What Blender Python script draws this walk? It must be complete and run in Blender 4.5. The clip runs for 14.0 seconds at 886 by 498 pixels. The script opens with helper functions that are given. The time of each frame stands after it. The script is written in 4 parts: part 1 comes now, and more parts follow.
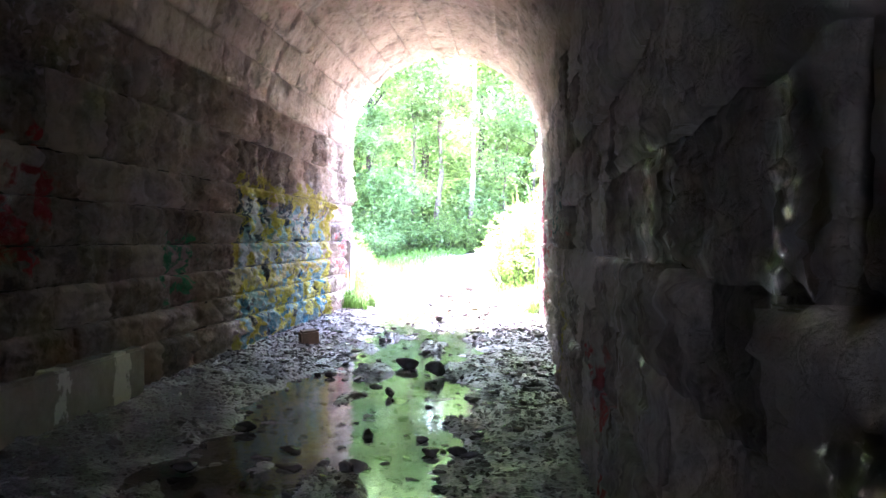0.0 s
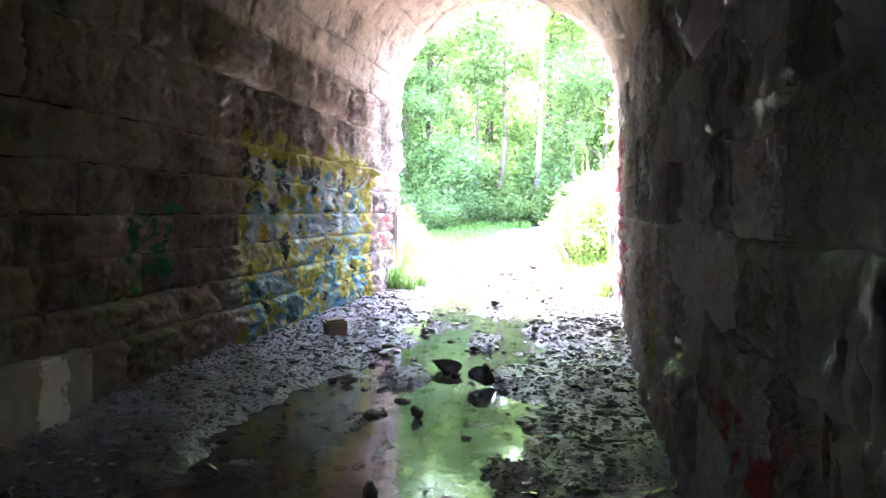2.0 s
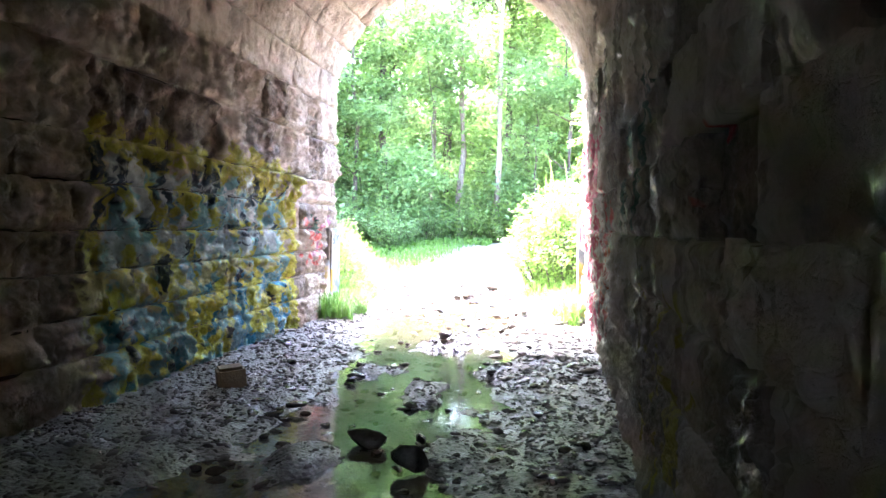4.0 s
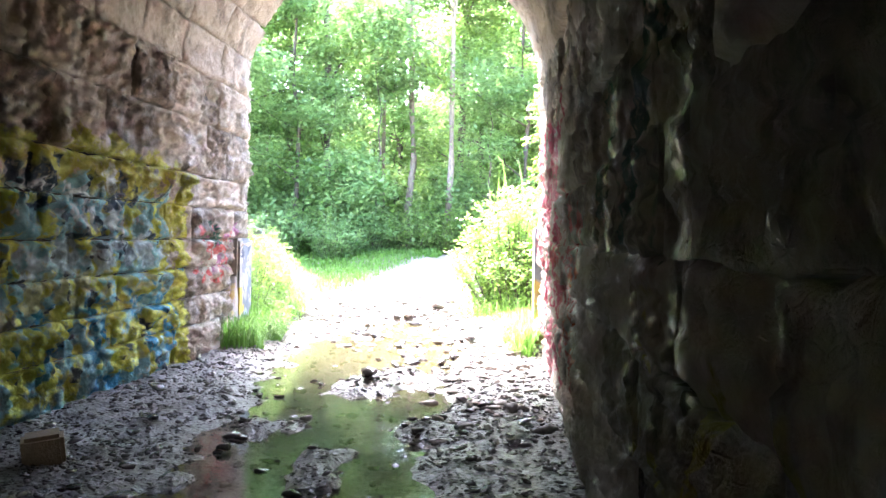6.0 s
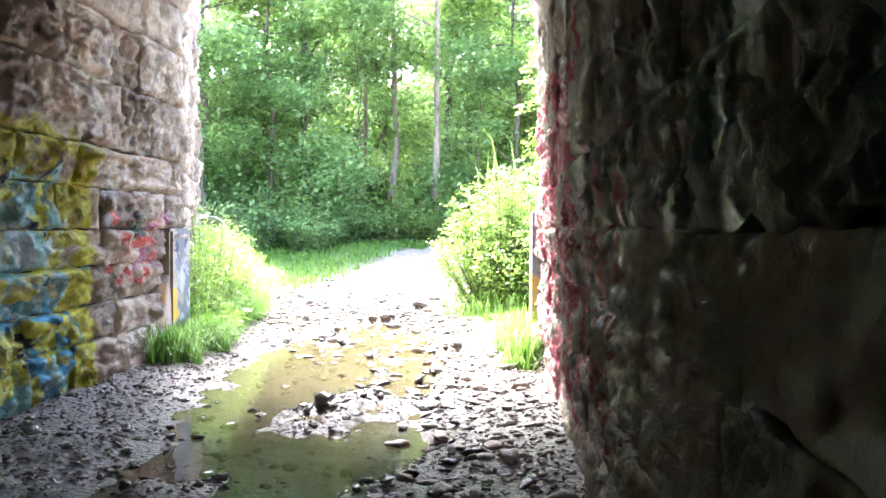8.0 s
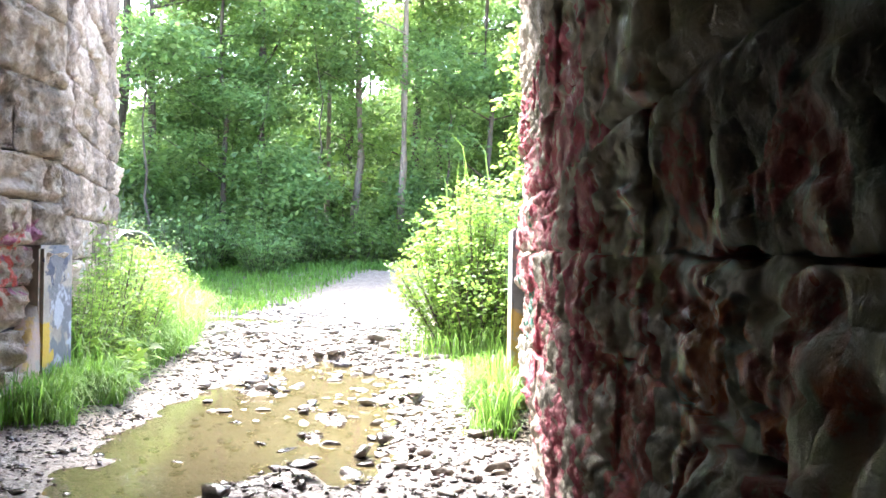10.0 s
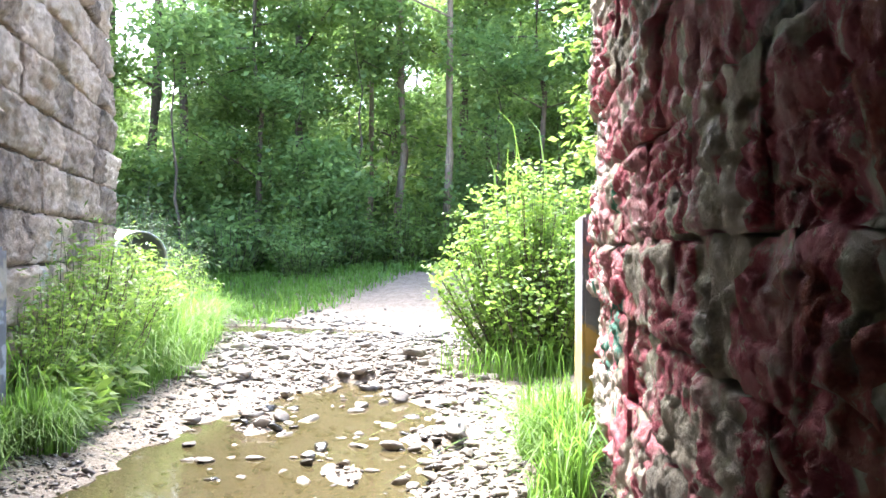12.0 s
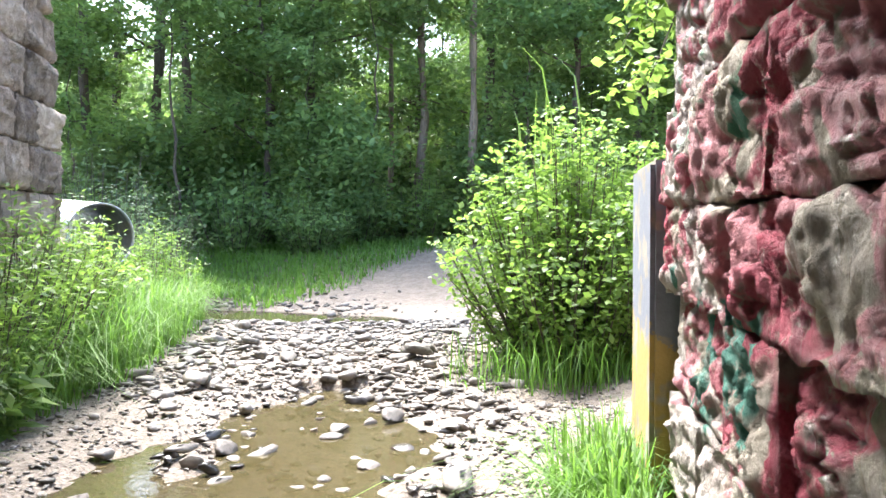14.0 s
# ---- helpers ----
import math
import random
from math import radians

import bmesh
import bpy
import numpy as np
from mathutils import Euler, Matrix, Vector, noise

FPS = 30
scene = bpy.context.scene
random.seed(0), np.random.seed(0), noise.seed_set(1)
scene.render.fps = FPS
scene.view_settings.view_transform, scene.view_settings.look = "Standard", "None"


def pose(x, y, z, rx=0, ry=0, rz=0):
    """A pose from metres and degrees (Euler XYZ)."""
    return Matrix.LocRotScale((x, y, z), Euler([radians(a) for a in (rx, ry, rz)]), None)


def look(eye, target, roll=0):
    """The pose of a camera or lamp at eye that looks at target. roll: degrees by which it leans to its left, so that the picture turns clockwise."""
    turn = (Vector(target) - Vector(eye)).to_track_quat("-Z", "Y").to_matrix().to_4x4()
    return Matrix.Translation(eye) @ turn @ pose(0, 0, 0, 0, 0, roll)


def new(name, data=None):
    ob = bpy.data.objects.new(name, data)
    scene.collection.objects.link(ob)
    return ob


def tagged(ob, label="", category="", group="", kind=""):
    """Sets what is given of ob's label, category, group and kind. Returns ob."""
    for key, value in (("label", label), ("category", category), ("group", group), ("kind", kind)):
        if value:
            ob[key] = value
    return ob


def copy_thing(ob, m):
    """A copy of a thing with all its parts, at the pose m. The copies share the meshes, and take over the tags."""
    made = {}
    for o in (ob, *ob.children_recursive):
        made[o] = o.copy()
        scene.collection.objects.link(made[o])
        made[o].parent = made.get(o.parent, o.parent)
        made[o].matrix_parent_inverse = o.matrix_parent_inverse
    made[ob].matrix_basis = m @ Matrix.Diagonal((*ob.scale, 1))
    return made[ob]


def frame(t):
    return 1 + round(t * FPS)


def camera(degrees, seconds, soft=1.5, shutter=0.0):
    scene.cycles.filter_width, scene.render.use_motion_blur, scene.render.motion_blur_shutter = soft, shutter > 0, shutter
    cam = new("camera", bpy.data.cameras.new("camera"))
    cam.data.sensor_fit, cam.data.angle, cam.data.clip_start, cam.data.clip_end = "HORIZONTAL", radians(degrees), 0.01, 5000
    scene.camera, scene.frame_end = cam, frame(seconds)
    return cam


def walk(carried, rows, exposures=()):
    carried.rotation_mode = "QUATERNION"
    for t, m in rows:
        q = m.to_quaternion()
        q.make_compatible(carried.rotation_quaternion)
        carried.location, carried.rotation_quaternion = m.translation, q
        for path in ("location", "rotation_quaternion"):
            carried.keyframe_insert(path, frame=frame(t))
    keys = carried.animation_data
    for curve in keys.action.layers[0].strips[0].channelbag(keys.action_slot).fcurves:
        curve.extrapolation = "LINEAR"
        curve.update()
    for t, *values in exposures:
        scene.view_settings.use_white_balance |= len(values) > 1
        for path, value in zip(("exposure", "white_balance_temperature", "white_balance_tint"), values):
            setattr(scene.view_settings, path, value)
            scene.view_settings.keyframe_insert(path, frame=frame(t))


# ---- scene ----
# ---------------------------------------------------------------- camera
cam = camera(55.5, 14.0)
METRES, EYE, TILT, LEAN, TURN = 14.3, 1.5, 0.0, 0.0, 5.2
ROWS = [
    (0.0, 0.0, 0.0, 0.0, 0.01, -0.78, -0.9),
    (0.5, 0.0057, 0.0366, -0.0004, 3.04, -2.17, -1.97),
    (1.0, 0.0073, 0.0733, -0.0013, 4.88, -3.94, -0.46),
    (1.5, 0.0094, 0.1076, -0.0011, 4.24, -3.23, 0.27),
    (2.0, 0.0107, 0.1468, -0.0013, 4.58, -2.72, -1.17),
    (2.5, 0.0104, 0.1858, -0.0024, 1.45, -2.31, -0.48),
    (5.0, 0.0307, 0.3745, -0.0032, 2.44, -1.35, -0.86),
    (5.5, 0.0365, 0.4107, -0.0033, 1.32, -1.39, -1.77),
    (6.0, 0.0409, 0.4472, -0.0026, -0.78, -0.81, -0.96),
    (6.5, 0.0472, 0.4848, -0.0031, -0.84, -1.05, -0.82),
    (7.0, 0.0476, 0.5206, -0.0033, -1.25, -0.98, 0.22),
    (7.5, 0.0506, 0.5507, -0.004, -1.27, -0.57, -0.05),
    (8.0, 0.0521, 0.5846, -0.0058, -1.45, -1.4, -0.3),
    (8.5, 0.0545, 0.6197, -0.0065, -3.71, -2.33, 0.13),
    (9.0, 0.058, 0.6566, -0.0048, -3.5, -1.25, -1.05),
    (11.5, 0.0732, 0.8224, -0.007, -2.75, 0.35, -0.2),
    (12.0, 0.0756, 0.8565, -0.0075, 0.06, -0.0, -0.22),
    (12.5, 0.0791, 0.8918, -0.0066, 6.85, -0.12, -0.77),
    (13.0, 0.082, 0.9285, -0.0074, 7.82, 0.09, 0.48),
    (13.5, 0.0869, 0.962, -0.0075, 4.82, -0.08, 0.4),
    (14.0, 0.0884, 0.9945, -0.0098, 2.17, -1.64, 0.07),
]
EXPOSURES = [(0.0, 6.35, 5600, 34), (2.5, 6.15, 5650, 29), (5.0, 5.45, 5850, 20), (7.0, 4.95, 6050, 17), (9.0, 4.38, 6150, 14), (11.5, 3.65, 6200, 12), (14.0, 2.85, 6150, 10)]
walk(cam, [(t, pose(0, 0, EYE, TILT, LEAN, TURN) @ pose(METRES * x, METRES * y, METRES * z, 90 + pitch, roll, yaw)) for t, x, y, z, yaw, pitch, roll in ROWS], EXPOSURES)

# ---------------------------------------------------------------- light
SUN_EL, SUN_AZ = 60.0, -36.0
world = bpy.data.worlds.new("sky")
scene.world = world
world.use_nodes = True
wn = world.node_tree.nodes
sky = wn.new("ShaderNodeTexSky")
sky.sky_type = "NISHITA"
sky.sun_disc = False
sky.sun_elevation, sky.sun_rotation = radians(SUN_EL), radians(SUN_AZ)
sky.air_density, sky.dust_density = 1.2, 3.0
world.node_tree.links.new(sky.outputs[0], wn["Background"].inputs[0])
wn["Background"].inputs[1].default_value = 0.15
sun = new("sun", bpy.data.lights.new("sun", "SUN"))
sun.data.energy, sun.data.angle, sun.data.color = 3.4, radians(28), (1.0, 0.97, 0.91)
az = radians(SUN_AZ)
sun.matrix_world = look((0, 0, 30), (-30 * math.sin(az) / math.tan(radians(SUN_EL)), -30 * math.cos(az) / math.tan(radians(SUN_EL)), 0))

# ---------------------------------------------------------------- materials


class Nodes:
    """A short way to write a node material."""

    def __init__(self, name):
        self.m = bpy.data.materials.new(name)
        self.m.use_nodes = True
        self.t = self.m.node_tree
        self.b = self.t.nodes["Principled BSDF"]

    def put(self, socket, v):
        if isinstance(v, bpy.types.NodeSocket):
            self.t.links.new(v, socket)
        elif isinstance(v, tuple) and len(v) == 3 and socket.type == "RGBA":
            socket.default_value = (*v, 1)
        else:
            socket.default_value = v

    def node(self, kind, *args, **settings):
        n = self.t.nodes.new("ShaderNode" + kind)
        if "operation" in settings:
            n.operation = settings["operation"]
        if "use_clamp" in settings:
            n.use_clamp = settings["use_clamp"]
        if "data_type" in settings:
            n.data_type = settings["data_type"]
        if "feature" in settings:
            n.feature = settings["feature"]
        for i, v in enumerate(args):
            if v is not None:
                self.put(n.inputs[i], v)
        return n

    def math(self, op, *args, clamp=False):
        return self.node("Math", *args, operation=op, use_clamp=clamp).outputs[0]

    def noise(self, vec, scale, detail=4.0, rough=0.55, distort=0.0):
        n = self.node("TexNoise")
        self.put(n.inputs["Vector"], vec)
        n.inputs["Scale"].default_value, n.inputs["Detail"].default_value = scale, detail
        n.inputs["Roughness"].default_value, n.inputs["Distortion"].default_value = rough, distort
        return n.outputs[0]

    def ramp(self, fac, *stops):
        n = self.node("ValToRGB", fac)
        el = n.color_ramp.elements
        while len(el) < len(stops):
            el.new(0.5)
        for e, (p, c) in zip(el, stops):
            e.position, e.color = p, (*c, 1)
        return n.outputs[0]

    def step(self, v, lo, hi):
        n = self.node("MapRange", v, lo, hi, 0.0, 1.0)
        return n.outputs[0]

    def mix(self, fac, a, b):
        n = self.node("Mix", data_type="RGBA")
        self.put(n.inputs[0], fac)
        self.put(n.inputs[6], a)
        self.put(n.inputs[7], b)
        return n.outputs[2]

    def scaled(self, vec, x, y, z):
        return self.node("VectorMath", vec, (x, y, z), operation="MULTIPLY").outputs[0]

    def moved(self, vec, x, y, z):
        return self.node("VectorMath", vec, (x, y, z), operation="ADD").outputs[0]

    def bump(self, height, strength, distance, normal=None):
        n = self.node("Bump")
        n.inputs["Strength"].default_value, n.inputs["Distance"].default_value = strength, distance
        self.put(n.inputs["Height"], height)
        if normal is not None:
            self.put(n.inputs["Normal"], normal)
        return n.outputs[0]

    def done(self, colour, rough, normal=None, **rest):
        self.put(self.b.inputs["Base Color"], colour)
        self.put(self.b.inputs["Roughness"], rough)
        if normal is not None:
            self.put(self.b.inputs["Normal"], normal)
        for k, v in rest.items():
            self.put(self.b.inputs[k.replace("_", " ")], v)
        return self.m


def world_place(k):
    return k.node("NewGeometry").outputs["Position"]


def stone_material(name, tones, patches, wet, grime=0.6, relief=1.0, green=0.35):
    """Rock-faced sandstone; patches of spray paint are (y, z, half y, half z, colour, coverage, size of strokes, seed)."""
    k = Nodes(name)
    p = world_place(k)
    tone = k.node("ObjectInfo").outputs["Random"]
    big = k.noise(p, 1.7, 4)
    fine = k.noise(p, 22.0, 6, 0.65)
    streak = k.noise(k.scaled(p, 1.0, 1.0, 0.22), 7.0, 5, 0.6)
    v = k.math("ADD", k.math("MULTIPLY", big, 0.45), k.math("MULTIPLY", fine, 0.35))
    v = k.math("ADD", v, k.math("MULTIPLY", k.math("SUBTRACT", tone, 0.5), 0.46))
    v = k.math("ADD", v, k.math("MULTIPLY", k.math("SUBTRACT", streak, 0.5), 0.45))
    chip = k.step(k.noise(k.scaled(k.moved(p, 5, 2, 7), 1, 1, 0.6), 8.5, 6, 0.7), 0.5, 0.68)
    v = k.math("SUBTRACT", k.math("ADD", v, 0.09), k.math("MULTIPLY", chip, 0.24))
    colour = k.ramp(v, (0.12, tones[0]), (0.38, tones[1]), (0.55, tones[2]), (0.8, tones[3]))
    soot = k.step(k.noise(k.moved(k.scaled(p, 1, 1, 0.7), 3, 8, 5), 2.3, 6, 0.7), 0.53, 0.62)
    colour = k.mix(k.math("MULTIPLY", soot, grime), colour, (0.035, 0.03, 0.026))
    moss = k.step(k.noise(k.moved(p, 9, 4, 1), 0.9, 5, 0.6), 0.56, 0.7)
    colour = k.mix(k.math("MULTIPLY", moss, green), colour, (0.07, 0.085, 0.045))
    paint = 0.0
    xyz = k.node("SeparateXYZ", p)
    yy, zz = xyz.outputs[1], xyz.outputs[2]
    worn = k.step(k.noise(p, 13.0, 5, 0.7), 0.36, 0.46)
    for y, z, hy, hz, c, cover, size, seed in patches:
        edge = k.math("MULTIPLY", k.math("SUBTRACT", k.noise(k.moved(p, seed, seed, 0), 2.6, 3), 0.5), 0.9)
        dy = k.math("SUBTRACT", hy, k.math("ABSOLUTE", k.math("SUBTRACT", yy, y)))
        dz = k.math("SUBTRACT", hz, k.math("ABSOLUTE", k.math("SUBTRACT", zz, z)))
        inside = k.step(k.math("ADD", k.math("MINIMUM", dy, dz), edge), 0.0, 0.07)
        n = k.noise(k.moved(p, seed * 3.1, seed * 1.7, seed), size, 2.5, 0.55, 0.6)
        cut = 0.5 - (cover - 0.5) * 0.42
        on = k.math("MULTIPLY", inside, k.step(n, cut, cut + 0.035))
        on = k.math("MULTIPLY", on, k.math("ADD", k.math("MULTIPLY", worn, 0.75), 0.2))
        shade = k.mix(fine, tuple(0.6 * q for q in c), tuple(min(1, 1.35 * q) for q in c))
        colour = k.mix(on, colour, shade)
    wetness = k.step(k.noise(k.scaled(p, 1.2, 1.2, 0.3), 2.4, 4), 0.50, 0.62)
    rough = k.math("SUBTRACT", 0.82, k.math("MULTIPLY", wetness, wet))
    nrm = k.bump(k.noise(k.scaled(p, 1, 1, 0.55), 9.0, 8, 0.7, 0.4), relief, 0.07)
    nrm = k.bump(k.noise(p, 38.0, 7, 0.75), 1.0, 0.028, nrm)
    crack = k.node("TexVoronoi", None, None, 11.0, feature="DISTANCE_TO_EDGE")
    k.put(crack.inputs["Vector"], k.moved(k.scaled(p, 1.0, 1.0, 1.5), 0.3, 0.7, 0.1))
    nrm = k.bump(k.step(k.math("ADD", crack.outputs[0], k.math("MULTIPLY", k.noise(p, 9.0, 4), 0.12)), 0.05, 0.11), 0.35, 0.012, nrm)
    return k.done(colour, rough, nrm)


BROWN = ((0.14, 0.11, 0.084), (0.38, 0.31, 0.23), (0.54, 0.445, 0.335), (0.68, 0.585, 0.47))
LEFT_PAINT = [
    (12.9, 1.1, 2.65, 1.15, (0.50, 0.48, 0.05), 0.80, 2.4, 1.0),
    (12.7, 0.9, 2.25, 1.0, (0.27, 0.55, 0.57), 0.92, 2.2, 2.0),
    (12.7, 1.25, 2.3, 0.14, (0.62, 0.76, 0.74), 0.75, 3.0, 14.0),
    (12.6, 0.92, 2.4, 0.17, (0.66, 0.65, 0.28), 0.76, 2.6, 15.0),
    (12.2, 1.72, 1.9, 0.32, (0.03, 0.06, 0.09), 0.46, 2.6, 4.0),
    (12.4, 1.68, 1.9, 0.26, (0.66, 0.72, 0.66), 0.5, 4.2, 16.0),
    (13.9, 0.45, 1.5, 0.5, (0.04, 0.30, 0.48), 0.5, 2.4, 3.0),
    (11.6, 0.3, 1.3, 0.42, (0.05, 0.22, 0.27), 0.5, 2.4, 17.0),
    (13.0, 0.45, 2.3, 0.42, (0.66, 0.66, 0.07), 0.44, 2.4, 5.0),
    (12.9, 1.35, 2.1, 0.5, (0.64, 0.65, 0.08), 0.42, 3.4, 18.0),
    (12.8, 0.95, 2.4, 1.0, (0.02, 0.04, 0.055), 0.26, 3.6, 19.0),
    (15.3, 1.0, 0.17, 0.95, (0.52, 0.50, 0.04), 0.80, 2.4, 6.0),
    (12.8, -0.02, 2.4, 0.06, (0.30, 0.55, 0.62), 0.6, 3.0, 20.0),
    (16.45, 1.22, 0.62, 0.32, (0.55, 0.07, 0.05), 0.42, 5.0, 7.0),
    (16.6, 1.3, 0.6, 0.25, (0.36, 0.10, 0.20), 0.40, 6.0, 11.0),
    (16.3, 1.45, 0.4, 0.14, (0.02, 0.10, 0.06), 0.42, 6.0, 21.0),
    (8.5, 1.1, 0.42, 0.4, (0.03, 0.34, 0.13), 0.5, 5.0, 8.0),
    (5.6, 1.75, 0.5, 0.55, (0.45, 0.03, 0.03), 0.5, 3.0, 12.0),
    (6.2, 2.95, 0.6, 0.3, (0.55, 0.45, 0.42), 0.36, 6.0, 13.0),
]
RIGHT_PAINT = [
    (15.4, 1.45, 2.2, 1.2, (0.40, 0.06, 0.10), 0.57, 2.0, 1.5),
    (16.0, 1.2, 1.6, 1.2, (0.52, 0.20, 0.23), 0.44, 3.0, 2.5),
    (12.6, 1.2, 1.1, 0.6, (0.34, 0.06, 0.05), 0.50, 2.4, 3.5),
    (11.8, 1.0, 0.5, 0.35, (0.50, 0.12, 0.04), 0.42, 4.0, 10.5),
    (17.2, 1.3, 0.5, 0.9, (0.58, 0.52, 0.48), 0.56, 2.6, 4.5),
    (16.8, 0.7, 0.5, 0.4, (0.04, 0.20, 0.15), 0.4, 4.0, 5.5),
    (16.9, 1.75, 0.5, 0.2, (0.03, 0.22, 0.12), 0.36, 4.0, 11.5),
    (17.2, 0.3, 0.5, 0.5, (0.55, 0.48, 0.43), 0.60, 2.6, 6.5),
    (8.3, 0.7, 0.9, 0.5, (0.34, 0.30, 0.05), 0.42, 3.4, 7.5),
    (4.6, 0.45, 0.7, 0.5, (0.36, 0.05, 0.04), 0.40, 3.0, 8.5),
    (7.1, 1.72, 0.08, 0.06, (0.50, 0.015, 0.03), 0.48, 3.0, 9.5),
    (9.6, 1.9, 0.8, 0.5, (0.02, 0.07, 0.05), 0.5, 2.6, 12.5),
]
M_LEFT = stone_material("painted_sandstone_left", BROWN, LEFT_PAINT, 0.45, 0.3)
M_RIGHT = stone_material("painted_sandstone_right", ((0.12, 0.10, 0.08), (0.31, 0.27, 0.215), (0.46, 0.40, 0.32), (0.60, 0.54, 0.46)), RIGHT_PAINT, 0.55, 0.2, 0.5, 0.4)
M_ARCH = stone_material("pale_sandstone", ((0.12, 0.095, 0.075), (0.29, 0.23, 0.17), (0.44, 0.36, 0.27), (0.58, 0.50, 0.40)), [], 0.1, 0.4)
M_WING = stone_material("wing_sandstone", ((0.13, 0.10, 0.08), (0.33, 0.26, 0.205), (0.48, 0.385, 0.30), (0.62, 0.52, 0.42)), [(19.3, 1.2, 0.5, 0.35, (0.5, 0.5, 0.48), 0.3, 5.0, 1.0)], 0.05, 0.3)


def mortar():
    k = Nodes("dark_mortar")
    p = world_place(k)
    return k.done(k.ramp(k.noise(p, 14, 6), (0.3, (0.03, 0.026, 0.02)), (0.75, (0.11, 0.09, 0.07))), 0.95, k.bump(k.noise(p, 40, 5), 0.6, 0.02))


def concrete(name, patches):
    k = Nodes(name)
    p = world_place(k)
    c = k.ramp(k.noise(p, 3.0, 7, 0.65), (0.3, (0.17, 0.15, 0.12)), (0.7, (0.34, 0.31, 0.26)))
    xyz = k.node("SeparateXYZ", p)
    fine = k.noise(p, 30, 5)
    for y, z, hy, hz, col, cover, size, seed in patches:
        edge = k.math("MULTIPLY", k.math("SUBTRACT", k.noise(k.moved(p, seed, 0, seed), 5.0, 5, 0.7), 0.5), 0.5)
        dy = k.math("SUBTRACT", hy, k.math("ABSOLUTE", k.math("SUBTRACT", xyz.outputs[1], y)))
        dz = k.math("SUBTRACT", hz, k.math("ABSOLUTE", k.math("SUBTRACT", xyz.outputs[2], z)))
        on = k.step(k.math("ADD", k.math("MINIMUM", dy, dz), edge), 0.0, 0.03)
        cut = 0.5 - (cover - 0.5) * 0.45
        on = k.math("MULTIPLY", on, k.step(k.noise(k.moved(p, 0, seed, seed), size, 3), cut, cut + 0.06))
        c = k.mix(on, c, k.mix(fine, tuple(0.7 * q for q in col), col))
    return k.done(c, 0.8, k.bump(k.noise(p, 25, 6), 0.5, 0.01))


M_MORTAR = mortar()
M_FOOTING = concrete("old_concrete", [(7.0, 0.22, 0.16, 0.3, (0.75, 0.72, 0.62), 0.95, 1.0, 3.0), (6.05, 0.3, 0.10, 0.22, (0.7, 0.68, 0.6), 0.8, 6.0, 7.0)])
M_PIER = concrete("painted_concrete", [(17.9, 0.9, 0.62, 0.6, (0.135, 0.14, 0.155), 0.8, 4.0, 1.0), (17.6, 1.3, 2.0, 0.2, (0.05, 0.06, 0.09), 0.4, 8.0, 5.0), (17.62, 0.75, 0.3, 0.4, (0.34, 0.36, 0.40), 0.42, 5.0, 8.0), (17.2, 0.6, 0.13, 0.2, (0.50, 0.34, 0.04), 0.95, 2.0, 2.0)])
M_APRON = concrete("smeared_render", [(16.7, 0.3, 0.9, 0.5, (0.40, 0.30, 0.24), 0.7, 3.0, 4.0), (17.1, 0.6, 0.2, 0.25, (0.45, 0.31, 0.10), 0.45, 5.0, 6.0)])
M_PIER_RIGHT = concrete("yellow_painted_concrete", [(18.2, 1.25, 2.0, 0.35, (0.19, 0.205, 0.25), 0.75, 5.0, 1.0), (18.2, 0.45, 2.0, 0.48, (0.44, 0.30, 0.09), 0.75, 5.0, 2.0)])


def ground_material():
    k = Nodes("stream_bed_and_soil")
    p = world_place(k)
    xyz = k.node("SeparateXYZ", p)
    n = k.noise(p, 2.2, 6, 0.6)
    fine = k.noise(p, 45, 6, 0.7)
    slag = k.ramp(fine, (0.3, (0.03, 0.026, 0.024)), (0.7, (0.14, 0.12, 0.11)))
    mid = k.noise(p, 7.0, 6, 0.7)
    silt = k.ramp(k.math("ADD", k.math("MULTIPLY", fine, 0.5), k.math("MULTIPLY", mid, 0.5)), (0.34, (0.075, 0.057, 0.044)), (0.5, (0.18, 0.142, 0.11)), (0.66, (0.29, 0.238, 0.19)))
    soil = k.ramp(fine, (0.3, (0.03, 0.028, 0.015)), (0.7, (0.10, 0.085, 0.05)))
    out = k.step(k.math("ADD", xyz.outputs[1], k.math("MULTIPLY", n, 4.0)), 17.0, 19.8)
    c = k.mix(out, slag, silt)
    # the grown-over banks and the wood's floor
    bank = k.math("ADD", k.math("ADD", xyz.outputs[0], 3.3), k.math("MULTIPLY", k.math("SUBTRACT", xyz.outputs[1], 18.0), 0.16))
    bank = k.step(k.math("ADD", k.math("MULTIPLY", bank, -1.0), k.math("MULTIPLY", k.math("SUBTRACT", n, 0.5), 0.8)), 0.3, 0.7)
    near = k.step(xyz.outputs[1], 16.9, 17.6)
    c = k.mix(k.math("MULTIPLY", bank, near), c, soil)
    c = k.mix(k.step(k.math("ADD", xyz.outputs[1], k.math("MULTIPLY", n, 2.0)), 35.0, 36.0), c, soil)
    cells = k.node("TexVoronoi", None, None, 26.0)
    k.put(cells.inputs["Vector"], p)
    nrm = k.bump(cells.outputs[0], 0.6, 0.03)
    nrm = k.bump(fine, 0.8, 0.02, nrm)
    rough = k.math("ADD", 0.34, k.math("MULTIPLY", out, 0.45))
    return k.done(c, rough, nrm)


